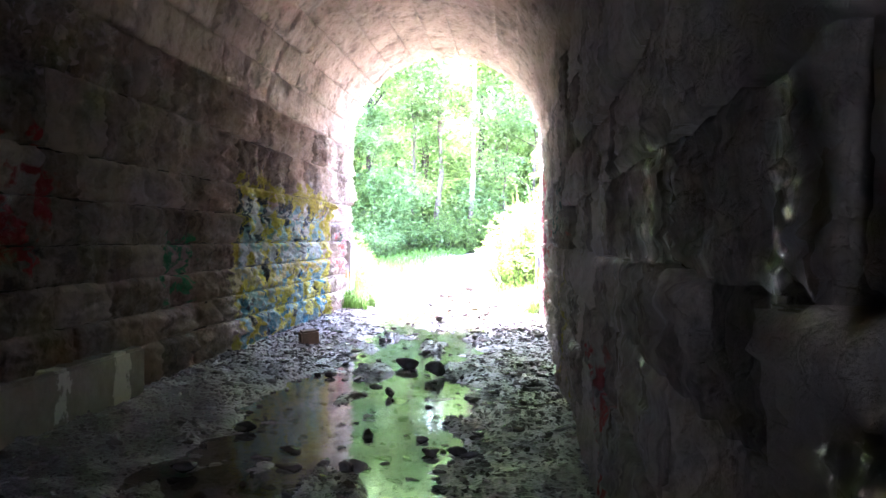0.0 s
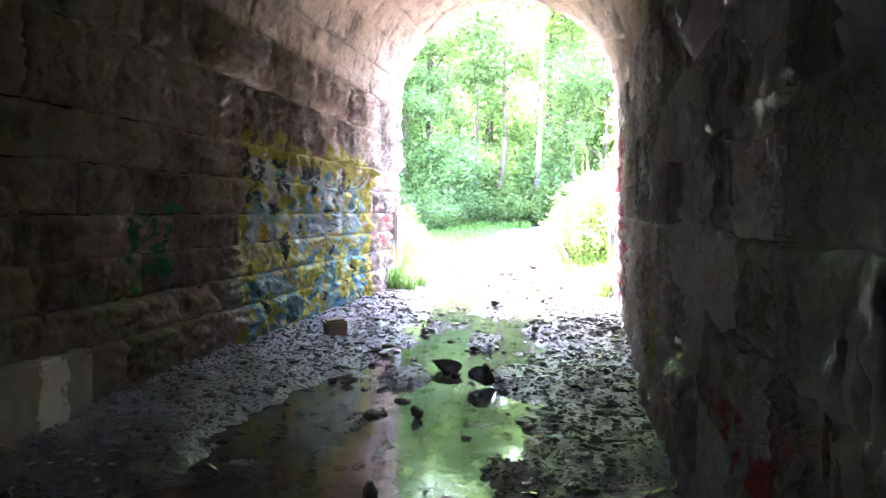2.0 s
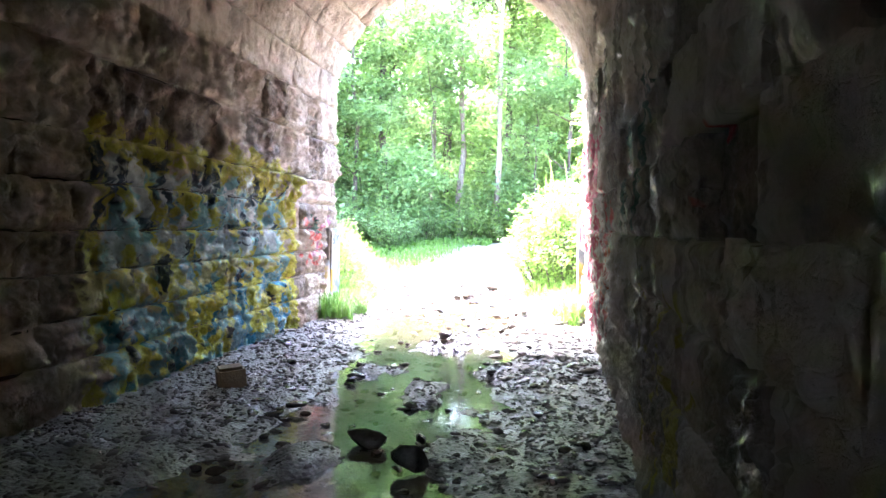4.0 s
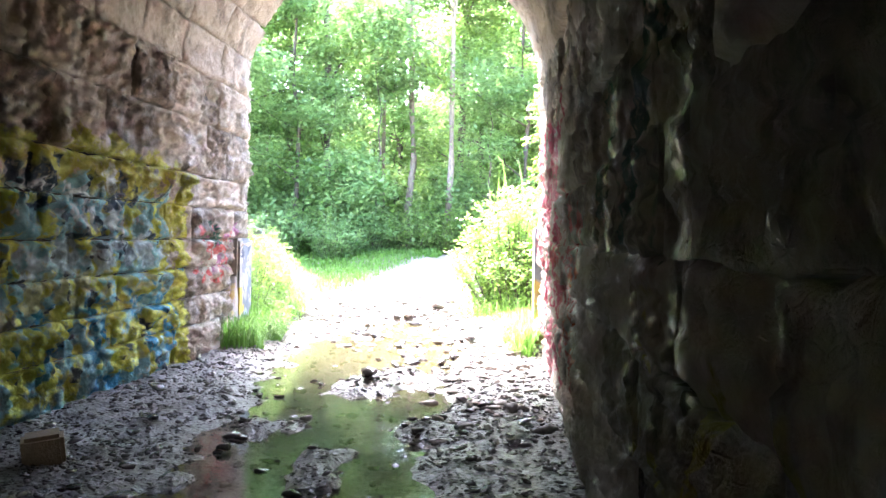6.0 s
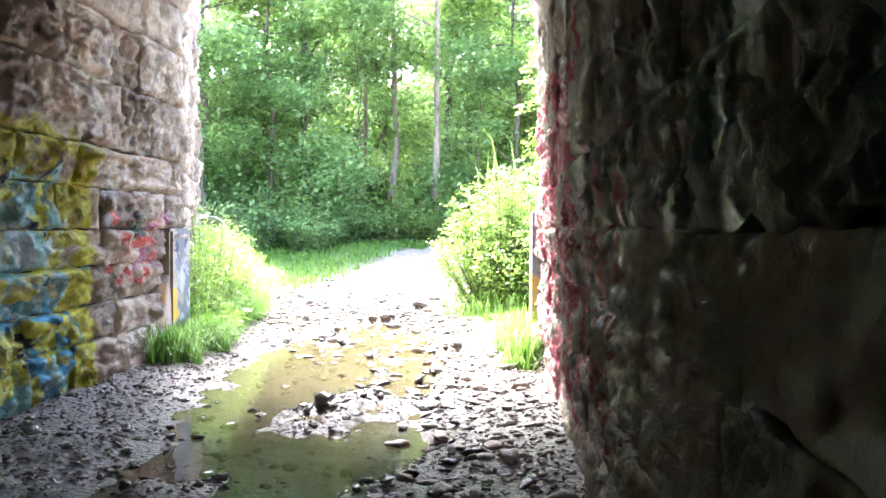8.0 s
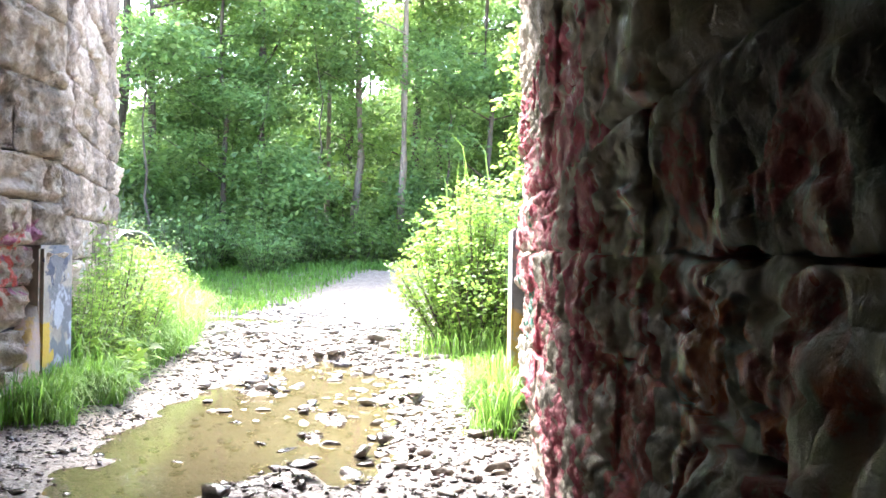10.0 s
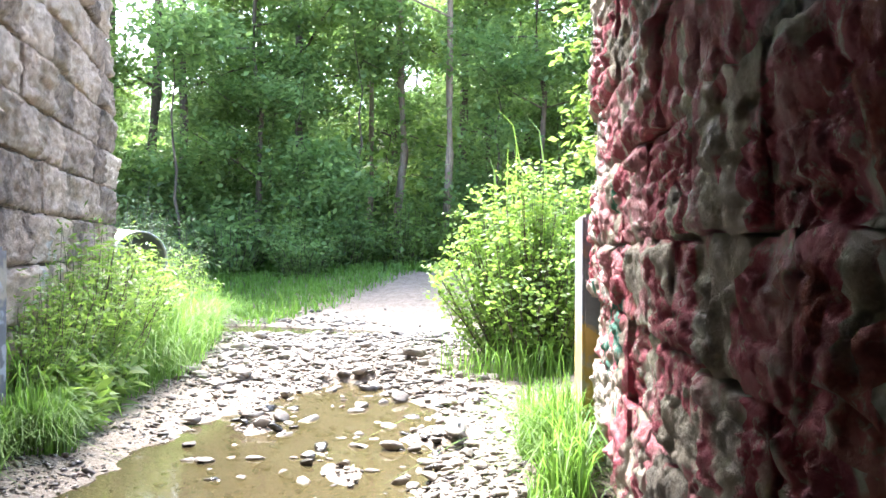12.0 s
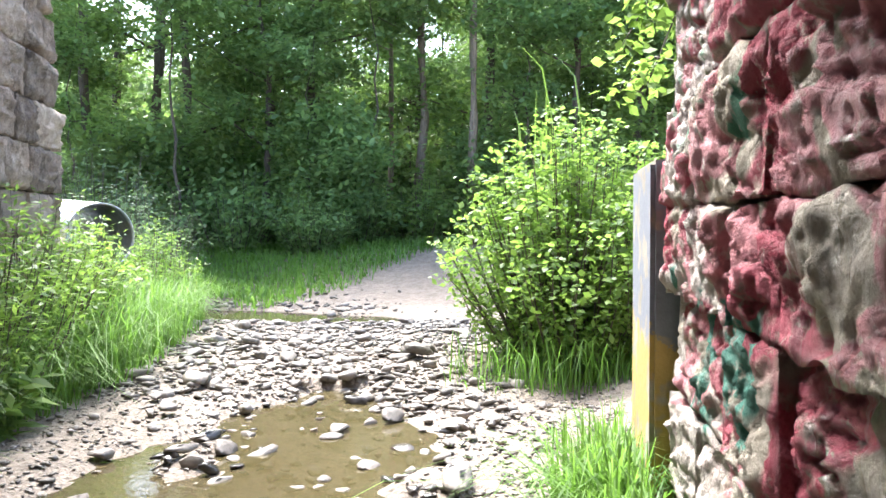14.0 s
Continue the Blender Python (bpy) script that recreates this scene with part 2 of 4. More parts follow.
def rock_material(name, dark, light, rough, per_island):
    k = Nodes(name)
    p = world_place(k)
    r = k.node("NewGeometry").outputs["Random Per Island"] if per_island else k.node("ObjectInfo").outputs["Random"]
    n = k.noise(p, 30, 6, 0.65)
    f = k.math("ADD", k.math("MULTIPLY", n, 0.6), k.math("MULTIPLY", r, 0.45))
    return k.done(k.ramp(f, (0.2, dark), (0.85, light)), rough, k.bump(k.noise(p, 60, 5), 0.5, 0.012))


def water_material():
    k = Nodes("shallow_stream_water")
    p = world_place(k)
    h = k.math("ADD", k.noise(k.scaled(p, 1.0, 0.6, 1), 5.0, 3), k.math("MULTIPLY", k.noise(p, 22.0, 2), 0.25))
    return k.done((0.065, 0.052, 0.024), 0.03, k.bump(h, 0.13, 0.02), IOR=1.33, Alpha=0.78)


def leaf_material(name, dark, light, per_island=True):
    k = Nodes(name)
    g = k.node("NewGeometry")
    n = k.noise(g.outputs["Position"], 0.6, 3)
    f = k.math("ADD", k.math("MULTIPLY", g.outputs["Random Per Island"], 0.6), k.math("MULTIPLY", n, 0.5))
    c = k.ramp(f, (0.2, dark), (0.85, light))
    k.done(c, 0.5)
    tr = k.node("BsdfTranslucent", k.mix(0.5, c, (light[0] * 1.2, light[1] * 1.2, light[2] * 0.9)))
    mixer = k.node("MixShader", 0.58, k.b.outputs[0], tr.outputs[0])
    k.t.links.new(mixer.outputs[0], k.t.nodes["Material Output"].inputs[0])
    return k.m


def bark_material(name, dark, light):
    k = Nodes(name)
    p = world_place(k)
    n = k.noise(k.scaled(p, 1, 1, 0.15), 28, 6, 0.65)
    return k.done(k.ramp(n, (0.3, dark), (0.7, light)), 0.9, k.bump(n, 0.9, 0.03))


M_GROUND = ground_material()
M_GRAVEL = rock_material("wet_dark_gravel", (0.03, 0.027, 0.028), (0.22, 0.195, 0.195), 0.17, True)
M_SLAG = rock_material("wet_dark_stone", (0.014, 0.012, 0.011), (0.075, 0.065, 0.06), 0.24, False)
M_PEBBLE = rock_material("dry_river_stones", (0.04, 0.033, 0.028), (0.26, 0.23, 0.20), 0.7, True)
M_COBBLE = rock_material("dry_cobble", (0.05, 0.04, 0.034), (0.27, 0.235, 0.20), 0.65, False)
M_BLOCK = rock_material("tan_block", (0.10, 0.068, 0.04), (0.25, 0.17, 0.10), 0.8, False)
M_WATER = water_material()
M_LEAF = leaf_material("maple_leaves", (0.055, 0.115, 0.034), (0.22, 0.33, 0.095))
M_LEAF_B = leaf_material("ash_leaves", (0.058, 0.12, 0.045), (0.22, 0.34, 0.12))
M_BUSH = leaf_material("bright_bush_leaves", (0.05, 0.115, 0.025), (0.22, 0.34, 0.07))
M_GREY_BUSH = leaf_material("grey_green_leaves", (0.05, 0.085, 0.045), (0.13, 0.20, 0.10))
M_GRASS = leaf_material("grass_blades", (0.045, 0.11, 0.018), (0.15, 0.28, 0.05))
M_STRAW = leaf_material("dry_grass_blades", (0.22, 0.18, 0.08), (0.48, 0.40, 0.22))
M_BARK = bark_material("grey_brown_bark", (0.035, 0.028, 0.022), (0.14, 0.115, 0.09))
M_BARK_PALE = bark_material("pale_bark", (0.10, 0.08, 0.06), (0.26, 0.21, 0.16))


def steel():
    k = Nodes("galvanised_corrugated_steel")
    p = world_place(k)
    return k.done(k.ramp(k.noise(p, 9, 5), (0.3, (0.32, 0.34, 0.36)), (0.7, (0.62, 0.64, 0.66))), 0.42, None, Metallic=0.75)


M_STEEL = steel()

# ---------------------------------------------------------------- mesh helpers


def mesh_object(name, verts, faces, material, parent=None, label="", smooth=True):
    me = bpy.data.meshes.new(name)
    me.from_pydata([tuple(v) for v in verts], [], [tuple(f) for f in faces])
    if smooth:
        me.polygons.foreach_set("use_smooth", [True] * len(me.polygons))
    me.materials.append(material)
    ob = new(name, me)
    if parent is not None:
        ob.parent = parent
    if label:
        ob["label"] = label
    return ob


def array_mesh(name, verts, faces, material, smooth=False):
    """A mesh from an array of places and one of equal-sided faces."""
    verts, faces = np.asarray(verts, np.float32), np.asarray(faces, np.int32)
    me = bpy.data.meshes.new(name)
    me.vertices.add(len(verts))
    me.vertices.foreach_set("co", verts.ravel())
    n = faces.shape[1]
    me.loops.add(faces.size)
    me.loops.foreach_set("vertex_index", faces.ravel())
    me.polygons.add(len(faces))
    me.polygons.foreach_set("loop_start", np.arange(0, faces.size, n, dtype=np.int32))
    me.polygons.foreach_set("loop_total", np.full(len(faces), n, np.int32))
    if smooth:
        me.polygons.foreach_set("use_smooth", np.ones(len(faces), bool))
    me.update(calc_edges=True)
    me.materials.append(material)
    return me


def box_into(verts, faces, x0, x1, y0, y1, z0, z1):
    b = len(verts)
    verts += [(x, y, z) for z in (z0, z1) for y in (y0, y1) for x in (x0, x1)]
    faces += [(b, b + 2, b + 3, b + 1), (b + 4, b + 5, b + 7, b + 6), (b, b + 1, b + 5, b + 4), (b + 2, b + 6, b + 7, b + 3), (b, b + 4, b + 6, b + 2), (b + 1, b + 3, b + 7, b + 5)]


def fold(a, b, seed, octaves=4):
    """Layered value noise on a grid of places, smooth, from -1 to 1."""
    out = np.zeros(np.shape(a))
    amp, total = 1.0, 0.0
    for i in range(octaves):
        f = 2.0 ** i
        u, v = np.asarray(a) * f + seed * 7.31 + i * 3.7, np.asarray(b) * f + seed * 2.17 - i * 5.1
        iu, iv = np.floor(u).astype(np.int64), np.floor(v).astype(np.int64)
        fu, fv = u - iu, v - iv
        fu, fv = fu * fu * (3 - 2 * fu), fv * fv * (3 - 2 * fv)

        def h(p, q):
            r = (p * 374761393 + q * 668265263 + 1013904223) & 0x7FFFFFFF
            r = ((r ^ (r >> 13)) * 1274126177) & 0x7FFFFFFF
            return ((r ^ (r >> 16)) & 0xFFFF) / 32767.5 - 1.0
        s = (h(iu, iv) * (1 - fu) + h(iu + 1, iv) * fu) * (1 - fv) + (h(iu, iv + 1) * (1 - fu) + h(iu + 1, iv + 1) * fu) * fv
        out = out + amp * s
        total += amp
        amp *= 0.5
    return out / total


rng = np.random.default_rng(4)


def stone_grid(width, height, nx, nz, bulge, seed, rough=1.0, depth=0.2, fine=0.0, ragged=0.012, flute=0.0, layers=0.0):
    """Front of a rock-faced stone: (along, up, out) places with its sides, and faces."""
    u = np.linspace(0, 1, nx + 1)
    v = np.linspace(0, 1, nz + 1)
    uu, vv = np.meshgrid(u, v)
    a, b = (uu - 0.5) * width, (vv - 0.5) * height
    e = np.minimum(np.minimum(uu, 1 - uu) * width, np.minimum(vv, 1 - vv) * height)
    rise = np.clip(e / 0.045, 0, 1) ** 0.5
    r = np.random.default_rng(int(seed) + 17)
    # broken facets: a few tilted planes, the highest or lowest of which shows
    facets = np.full(a.shape, -9.0)
    for _ in range(max(3, int(width * height * 22))):
        ca, cb = r.uniform(-0.5, 0.5) * width, r.uniform(-0.5, 0.5) * height
        p = r.uniform(0.1, 1.0) - np.abs((a - ca) * r.uniform(2, 7) + (b - cb) * r.uniform(-3, 3)) - np.abs((b - cb) * r.uniform(2, 7))
        facets = np.maximum(facets, p + (a - ca) * r.uniform(-2, 2))
    facets = np.clip(facets, -0.5, 1.0)
    n = fold(a * 3.2, b * 3.6, seed, 4)
    strata = fold(a * 2.0 + 9, b * 15.0, seed + 5, 2) * r.uniform(0, 0.5)
    chips = 0.5 - np.abs(fold(a * 9, b * 6, seed + 6, 3)) * 1.6
    tilt = r.uniform(-0.5, 0.5)
    w = rise * bulge * (0.35 + 0.4 * facets * rough + 0.6 * n * rough + 0.35 * chips * rough + strata + tilt * (vv - 0.5) * 2)
    if fine:
        w = w + rise * fine * (0.4 - np.abs(fold(a * 6, b * 4, seed + 11, 4)) * 1.5) + rise * fine * 0.45 * fold(a * 26, b * 20, seed + 12, 3)
        bed = (b * math.cos(r.uniform(-0.5, 0.5)) + a * r.uniform(-0.4, 0.4)) * r.uniform(5, 9) + 0.9 * n + 0.25 * fold(a * 9, b * 9, seed + 15, 2)
        cleft = (a + b * r.uniform(-0.4, 0.4)) * r.uniform(3, 6) + 1.1 * fold(a * 3, b * 4, seed + 16, 2)
        w = w + rise * fine * (1.0 * (bed - np.floor(bed) - 0.5) + 0.4 * (cleft - np.floor(cleft) - 0.5))
        w = w - rise * fine * 1.3 * np.clip(0.16 - np.abs(fold(a * 7 + 3, b * 10, seed + 13, 3)), 0, 1) / 0.16 * np.clip(fold(a * 3, b * 3, seed + 14, 1) + 0.5, 0, 1)
    if flute:
        # upright clefts and scallops left by the mason's splitting
        way = 1 if r.uniform() < 0.5 else -1
        ph = way * a * r.uniform(2.5, 5.5) + b * r.uniform(-1.2, 1.2) + 1.0 * fold(a * 2.3, b * 2.6, seed + 20, 3)
        saw = ph - np.floor(ph)
        scallop = 0.5 - np.abs(fold(a * 7.5, b * 2.6, seed + 21, 3)) * 2.2
        w = w + rise * flute * ((saw - 0.5) * 0.9 + scallop * 0.9 + 0.7 * fold(a * 2.0, b * 2.4, seed + 22, 2) + 0.35 * fold(a * 16, b * 8, seed + 23, 2))
    if layers:
        # thin beds broken into small blocks, with open cracks between them
        def odd(q):
            q = np.sin(q * 12.9898 + seed) * 43758.5453
            return q - np.floor(q)
        bed = b * r.uniform(7, 15) + a * r.uniform(-1.5, 1.5) + 0.8 * fold(a * 2.2, b * 2.2, seed + 30, 3)
        k = np.floor(bed)
        col = a * (5 + 5 * odd(k)) + 9 * odd(k + 3) + 0.5 * fold(a * 4, b * 6, seed + 31, 2)
        q = np.floor(col)
        seam = np.minimum(np.minimum(bed - k, k + 1 - bed), 1.6 * np.minimum(col - q, q + 1 - col))
        where = np.clip(fold(a * 1.8, b * 1.8, seed + 32, 2) * 1.5 + 0.65, 0.15, 1)
        w = w + rise * layers * where * (odd(k) - 0.5 + 0.8 * (odd(k * 7 + q * 3) - 0.5) - 0.9 * np.clip(0.14 - seam, 0, 1) / 0.14)
    jag = (e < 1e-6) * ragged
    a = a + fold(b * 9, a * 3, seed + 2, 2) * jag
    b = b + fold(a * 9, b * 3, seed + 3, 2) * jag
    front = np.stack([a, b, w], -1).reshape(-1, 3)
    faces = [(j * (nx + 1) + i, j * (nx + 1) + i + 1, (j + 1) * (nx + 1) + i + 1, (j + 1) * (nx + 1) + i) for j in range(nz) for i in range(nx)]
    rim = [i for i in range(nx + 1)] + [j * (nx + 1) + nx for j in range(1, nz + 1)] + [nz * (nx + 1) + i for i in range(nx - 1, -1, -1)] + [j * (nx + 1) for j in range(nz - 1, 0, -1)]
    start = len(front)
    back = front[rim].copy()
    back[:, 2] = -depth
    m = len(rim)
    faces += [(rim[i], start + i, start + (i + 1) % m, rim[(i + 1) % m]) for i in range(m)]
    return np.concatenate([front, back]), faces


def lay_courses(y0, y1, courses, lo, hi, seed):
    """Stones of a coursed wall: (start, end, bottom, top)."""
    r = np.random.default_rng(seed)
    out = []
    for z0, z1 in zip(courses, courses[1:]):
        y = y0 - r.uniform(0, hi)
        while y < y1:
            n = y + r.uniform(lo, hi) * (0.75 + 0.6 * (z1 - z0))
            if y1 - n < lo * 0.6:
                n = y1
            if n > y0:
                out.append((max(y, y0), min(n, y1), z0, z1))
            y = n
    return out


# ---------------------------------------------------------------- the tunnel
LEFT, RIGHT, EXIT, BACK, SPRING = -3.57, 0.42, 17.66, -24.0, 3.32
MID, RADIUS = (LEFT + RIGHT) / 2, (RIGHT - LEFT) / 2
COURSES = [-0.12, 0.42, 0.73, 1.07, 1.39, 1.76, 2.13, 2.74, SPRING]


def side_wall(name, side, material, label, fine_from, cells, bulge, seed, courses, lo, hi):
    """One side of the tunnel: a backing of mortar and its stones; side -1 is the west one."""
    x = LEFT if side < 0 else RIGHT
    vs, fs = [], []
    inset = 0.13 if side > 0 else 0.07
    box_into(vs, fs, min(x + side * inset, x + side * 0.7), max(x + side * inset, x + side * 0.7), BACK, EXIT - 0.1, -0.4, SPRING)
    wall = tagged(mesh_object(name, vs, fs, M_MORTAR, smooth=False), label, "wall", kind="structure")
    rest_v, rest_f = [], []
    for i, (a, b, z0, z1) in enumerate(lay_courses(BACK, EXIT, courses, lo, hi, seed)):
        gap = 0.016 if side < 0 else 0.012
        near = b > fine_from
        cell = 0.016 if side > 0 and a > 9.5 and z0 < 2.5 else cells
        nx, nz = (max(6, round((b - a) / cell)), max(4, round((z1 - z0) / cell))) if near else (5, 3)
        k = bulge * (1.5 if 1.7 < z0 < 1.8 and a > 15 and side < 0 else 1.0) * rng.uniform(0.7, 1.3)
        verts, faces = stone_grid(b - a - gap, z1 - z0 - gap, nx, nz, k, seed * 50 + i, fine=(0.018 if side > 0 else 0.036) if near else 0, ragged=0.03 if side > 0 else 0.022, flute=(0.012 if side > 0 else 0.035) if near else 0, layers=(0.022 if side > 0 else 0.03) if near else 0)
        set_out = rng.uniform(-0.02, 0.03) - (0.05 if rng.uniform() < 0.08 else 0) - (0.02 if side > 0 else 0.0) - (0.03 if side > 0 and z0 < 0.3 else 0)
        # along, up, out of the wall -> world axes about the stone's centre
        pl = np.stack([-side * (verts[:, 2] + set_out), -side * verts[:, 0] if side > 0 else verts[:, 0], verts[:, 1]], -1)
        if side > 0:
            pl[:, 0] = -(verts[:, 2] + set_out)
        centre = np.array([x, (a + b) / 2, (z0 + z1) / 2])
        if near:
            ob = mesh_object("stone", pl, faces, material, wall)
            ob.location = centre
        else:
            base = len(rest_v)
            rest_v += (pl + centre).tolist()
            rest_f += [tuple(base + q for q in f) for f in faces]
    tagged(mesh_object("stone_facing", rest_v, rest_f, material, wall), kind="stuff")
    return wall


def arch():
    vs, fs = [], []
    ring, n = 13, 0
    step = math.pi / ring
    for i in range(ring):
        r = np.random.default_rng(100 + i)
        y = BACK - r.uniform(0, 1)
        while y < EXIT:
            b = min(y + r.uniform(0.6, 1.25), EXIT)
            if EXIT - b < 0.35:
                b = EXIT
            width = step * RADIUS
            verts, faces = stone_grid(b - y - 0.012, width - 0.012, 20 if b > 0 else 3, 12 if b > 0 else 2, 0.06 * r.uniform(0.5, 1.3), 900 + n, depth=0.25, fine=0.018 if b > 0 else 0.0, ragged=0.018, flute=0.012 if b > 0 else 0.0)
            n += 1
            base = len(vs)
            th = math.pi - (i + 0.5) * step
            for a, t, o in verts:
                rad = RADIUS - o
                ang = th - t / RADIUS
                vs.append((MID + rad * math.cos(ang), (y + b) / 2 + a, SPRING + rad * math.sin(ang)))
            fs += [tuple(base + q for q in f)[::-1] for f in faces]
            y = b
    # the vault's backing
    base, m = len(vs), 26
    for y in (BACK, EXIT - 0.1):
        for rad in (RADIUS + 0.03, RADIUS + 0.7):
            vs += [(MID + rad * math.cos(math.pi * j / m), y, SPRING + rad * math.sin(math.pi * j / m)) for j in range(m + 1)]
    q = m + 1
    for j in range(m):
        for a, b in ((0, 2), (3, 1), (1, 0), (2, 3)):
            fs.append((base + a * q + j, base + a * q + j + 1, base + b * q + j + 1, base + b * q + j))
    return tagged(mesh_object("ceiling", vs, fs, M_ARCH), "round barrel vault of pale rough sandstone voussoirs", "vault", kind="structure")


side_wall("wall_west", -1, M_LEFT, "rock-faced sandstone tunnel wall with blue and yellow graffiti", 3.5, 0.03, 0.09, 3, COURSES, 0.5, 1.0)
side_wall("wall_east", 1, M_RIGHT, "rugged dark sandstone tunnel wall with faded red graffiti", 0.5, 0.022, 0.036, 5, [-0.12, 0.36, 0.72, 1.1, 1.42, 1.8, 2.2, 2.75, SPRING], 0.5, 1.0)
arch()

# the footing, the piers at the mouth, the wing wall and the bank over the tunnel


def bevelled_box(name, x0, x1, y0, y1, z0, z1, bevel, material, parent=None, label=""):
    bm = bmesh.new()
    bmesh.ops.create_cube(bm, size=1)
    for v in bm.verts:
        v.co = ((x0 + x1) / 2 + v.co.x * (x1 - x0), (y0 + y1) / 2 + v.co.y * (y1 - y0), (z0 + z1) / 2 + v.co.z * (z1 - z0))
    bmesh.ops.bevel(bm, geom=bm.edges[:], offset=bevel, segments=2, affect="EDGES")
    me = bpy.data.meshes.new(name)
    bm.to_mesh(me)
    bm.free()
    me.materials.append(material)
    ob = new(name, me)
    if parent is not None:
        ob.parent = parent
    if label:
        ob["label"] = label
    return ob


tagged(bevelled_box("footing", LEFT - 0.3, LEFT + 0.16, BACK, 7.45, -0.4, 0.46, 0.025, M_FOOTING), "weathered concrete footing with white paint patches", "footing", kind="structure")
pier = tagged(bevelled_box("pier_west", LEFT - 0.5, LEFT + 0.085, EXIT - 0.5, EXIT + 0.05, -0.4, 1.40, 0.03, M_PIER), "grey concrete pier with grey and yellow paint", "pier", kind="structure")


def apron():
    """Old render smeared over the foot of the wall beside the pier, with a ragged sloping top."""
    r = np.random.default_rng(9)
    vs, n = [], 15
    for i in range(n):
        t = i / (n - 1)
        y = 16.25 + (EXIT - 0.42 - 16.25) * t
        top = 0.12 + 0.95 * t ** 2.2 + r.uniform(-0.05, 0.05)
        out = 0.055 + 0.025 * t + r.uniform(-0.012, 0.012)
        vs += [(LEFT + out, y, -0.3), (LEFT + out - 0.01, y, top * 0.6), (LEFT + out - 0.03, y, top - 0.03), (LEFT - 0.1, y, top)]
    fs = [(4 * i + j, 4 * i + j + 1, 4 * i + j + 5, 4 * i + j + 4)[::-1] for i in range(n - 1) for j in range(3)]
    mesh_object("apron", vs, fs, M_APRON, pier, "pinkish-grey smeared render at the wall's foot")


apron()
tagged(bevelled_box("pier_east", RIGHT - 0.06, RIGHT + 0.5, EXIT + 0.05, EXIT + 0.8, -0.4, 1.62, 0.02, M_PIER_RIGHT), "concrete pier painted grey above and yellow below", "pier", kind="structure")

WING_A, WING_B = Vector((LEFT - 0.06, EXIT + 0.02, 0)), Vector((-5.12, 22.4, 0))


def wing_wall():
    along = (WING_B - WING_A).normalized()
    out = Vector((along.y, -along.x, 0))
    length = (WING_B - WING_A).length
    turn = Matrix((along, Vector((0, 0, 1)), out)).transposed().to_4x4()
    tops = [-0.3, 0.35, 0.8, 1.25, 1.68, 2.12, 2.55, 3.0, 3.45, 3.9, 4.35, 4.8, 5.3, 5.8, 6.3]
    vs, fs = [], []
    prof = [(0, -0.4), (length + 0.1, -0.4), (length + 0.1, 1.6), (length - 0.25, 3.6), (length - 1.1, 5.4), (length - 2.0, 6.3), (0, 6.3)]
    for d in (-0.04, -0.7):
        vs += [tuple(WING_A + along * a + out * d + Vector((0, 0, z))) for a, z in prof]
    n = len(prof)
    fs += [tuple(range(n)), tuple(range(2 * n - 1, n - 1, -1))] + [(i, i + n, (i + 1) % n + n, (i + 1) % n) for i in range(n)]
    wall = tagged(mesh_object("wing_wall", vs, fs, M_MORTAR, smooth=False), "splayed wing wall of weathered rock-faced sandstone", "wall", kind="structure")
    for i, (a, b, z0, z1) in enumerate(lay_courses(0, length + 0.2, tops, 0.55, 1.05, 77)):
        edge = np.interp((z0 + z1) / 2, [p[1] for p in prof[2:6]], [p[0] for p in prof[2:6]]) + 0.15
        if a > edge - 0.2:
            continue
        b = min(b, edge + rng.uniform(-0.06, 0.1))
        verts, faces = stone_grid(b - a - 0.026, z1 - z0 - 0.026, 26, 14, 0.075 * rng.uniform(0.6, 1.3), 1500 + i, depth=0.3, fine=0.022, ragged=0.025, flute=0.015, layers=0.02)
        ob = mesh_object("stone", verts, faces, M_WING, wall)
        ob.matrix_basis = Matrix.Translation(WING_A + along * (a + b) / 2 + out * rng.uniform(-0.01, 0.02) + Vector((0, 0, (z0 + z1) / 2))) @ turn


wing_wall()


def embankment():
    """Earth and masonry over and beside the tunnel, with the vault left open."""
    vs, fs = [], []
    front, back = EXIT - 0.12, BACK + 0.1
    # low enough to stay clear of the wing wall's top
    box_into(vs, fs, -40, LEFT - 0.65, back, front, -0.5, 6.4)
    box_into(vs, fs, RIGHT + 0.65, 40, back, front, -0.5, 6.4)
    box_into(vs, fs, LEFT - 0.65, RIGHT + 0.65, back, front, SPRING + RADIUS + 0.68, 6.4)
    # the spandrels beside the ring
    m = 12
    for sgn in (-1, 1):
        base = len(vs)
        for y in (front, back):
            for j in range(m + 1):
                a = math.pi / 2 * j / m
                vs.append((MID + sgn * (RADIUS + 0.6) * math.cos(a), y, SPRING + (RADIUS + 0.6) * math.sin(a)))
            vs.append((MID + sgn * (RADIUS + 0.66), y, SPRING + RADIUS + 0.7))
        for y in (0, 1):
            o = base + y * (m + 2)
            fs += [(o + j, o + j + 1, o + m + 1) for j in range(m)]
    return tagged(mesh_object("headwall", vs, fs, M_WING, smooth=False), "sandstone headwall and railway bank over the tunnel", "bank", kind="structure")


embankment()

# ---------------------------------------------------------------- the ground


def channel_middle(y):
    return np.interp(y, [-18, 0, 8, 12, 14, 17, 18.4, 19.3, 21.2], [-1.5, -1.5, -1.45, -1.35, -1.45, -1.72, -1.65, -1.6, -1.85])


def channel_half(y):
    return np.interp(y, [-18, 0, 8, 12, 14, 17, 18.4, 19.4, 20.3, 21.2], [1.05, 1.05, 1.05, 0.92, 1.05, 1.2, 1.2, 0.95, 0.65, 0.3])


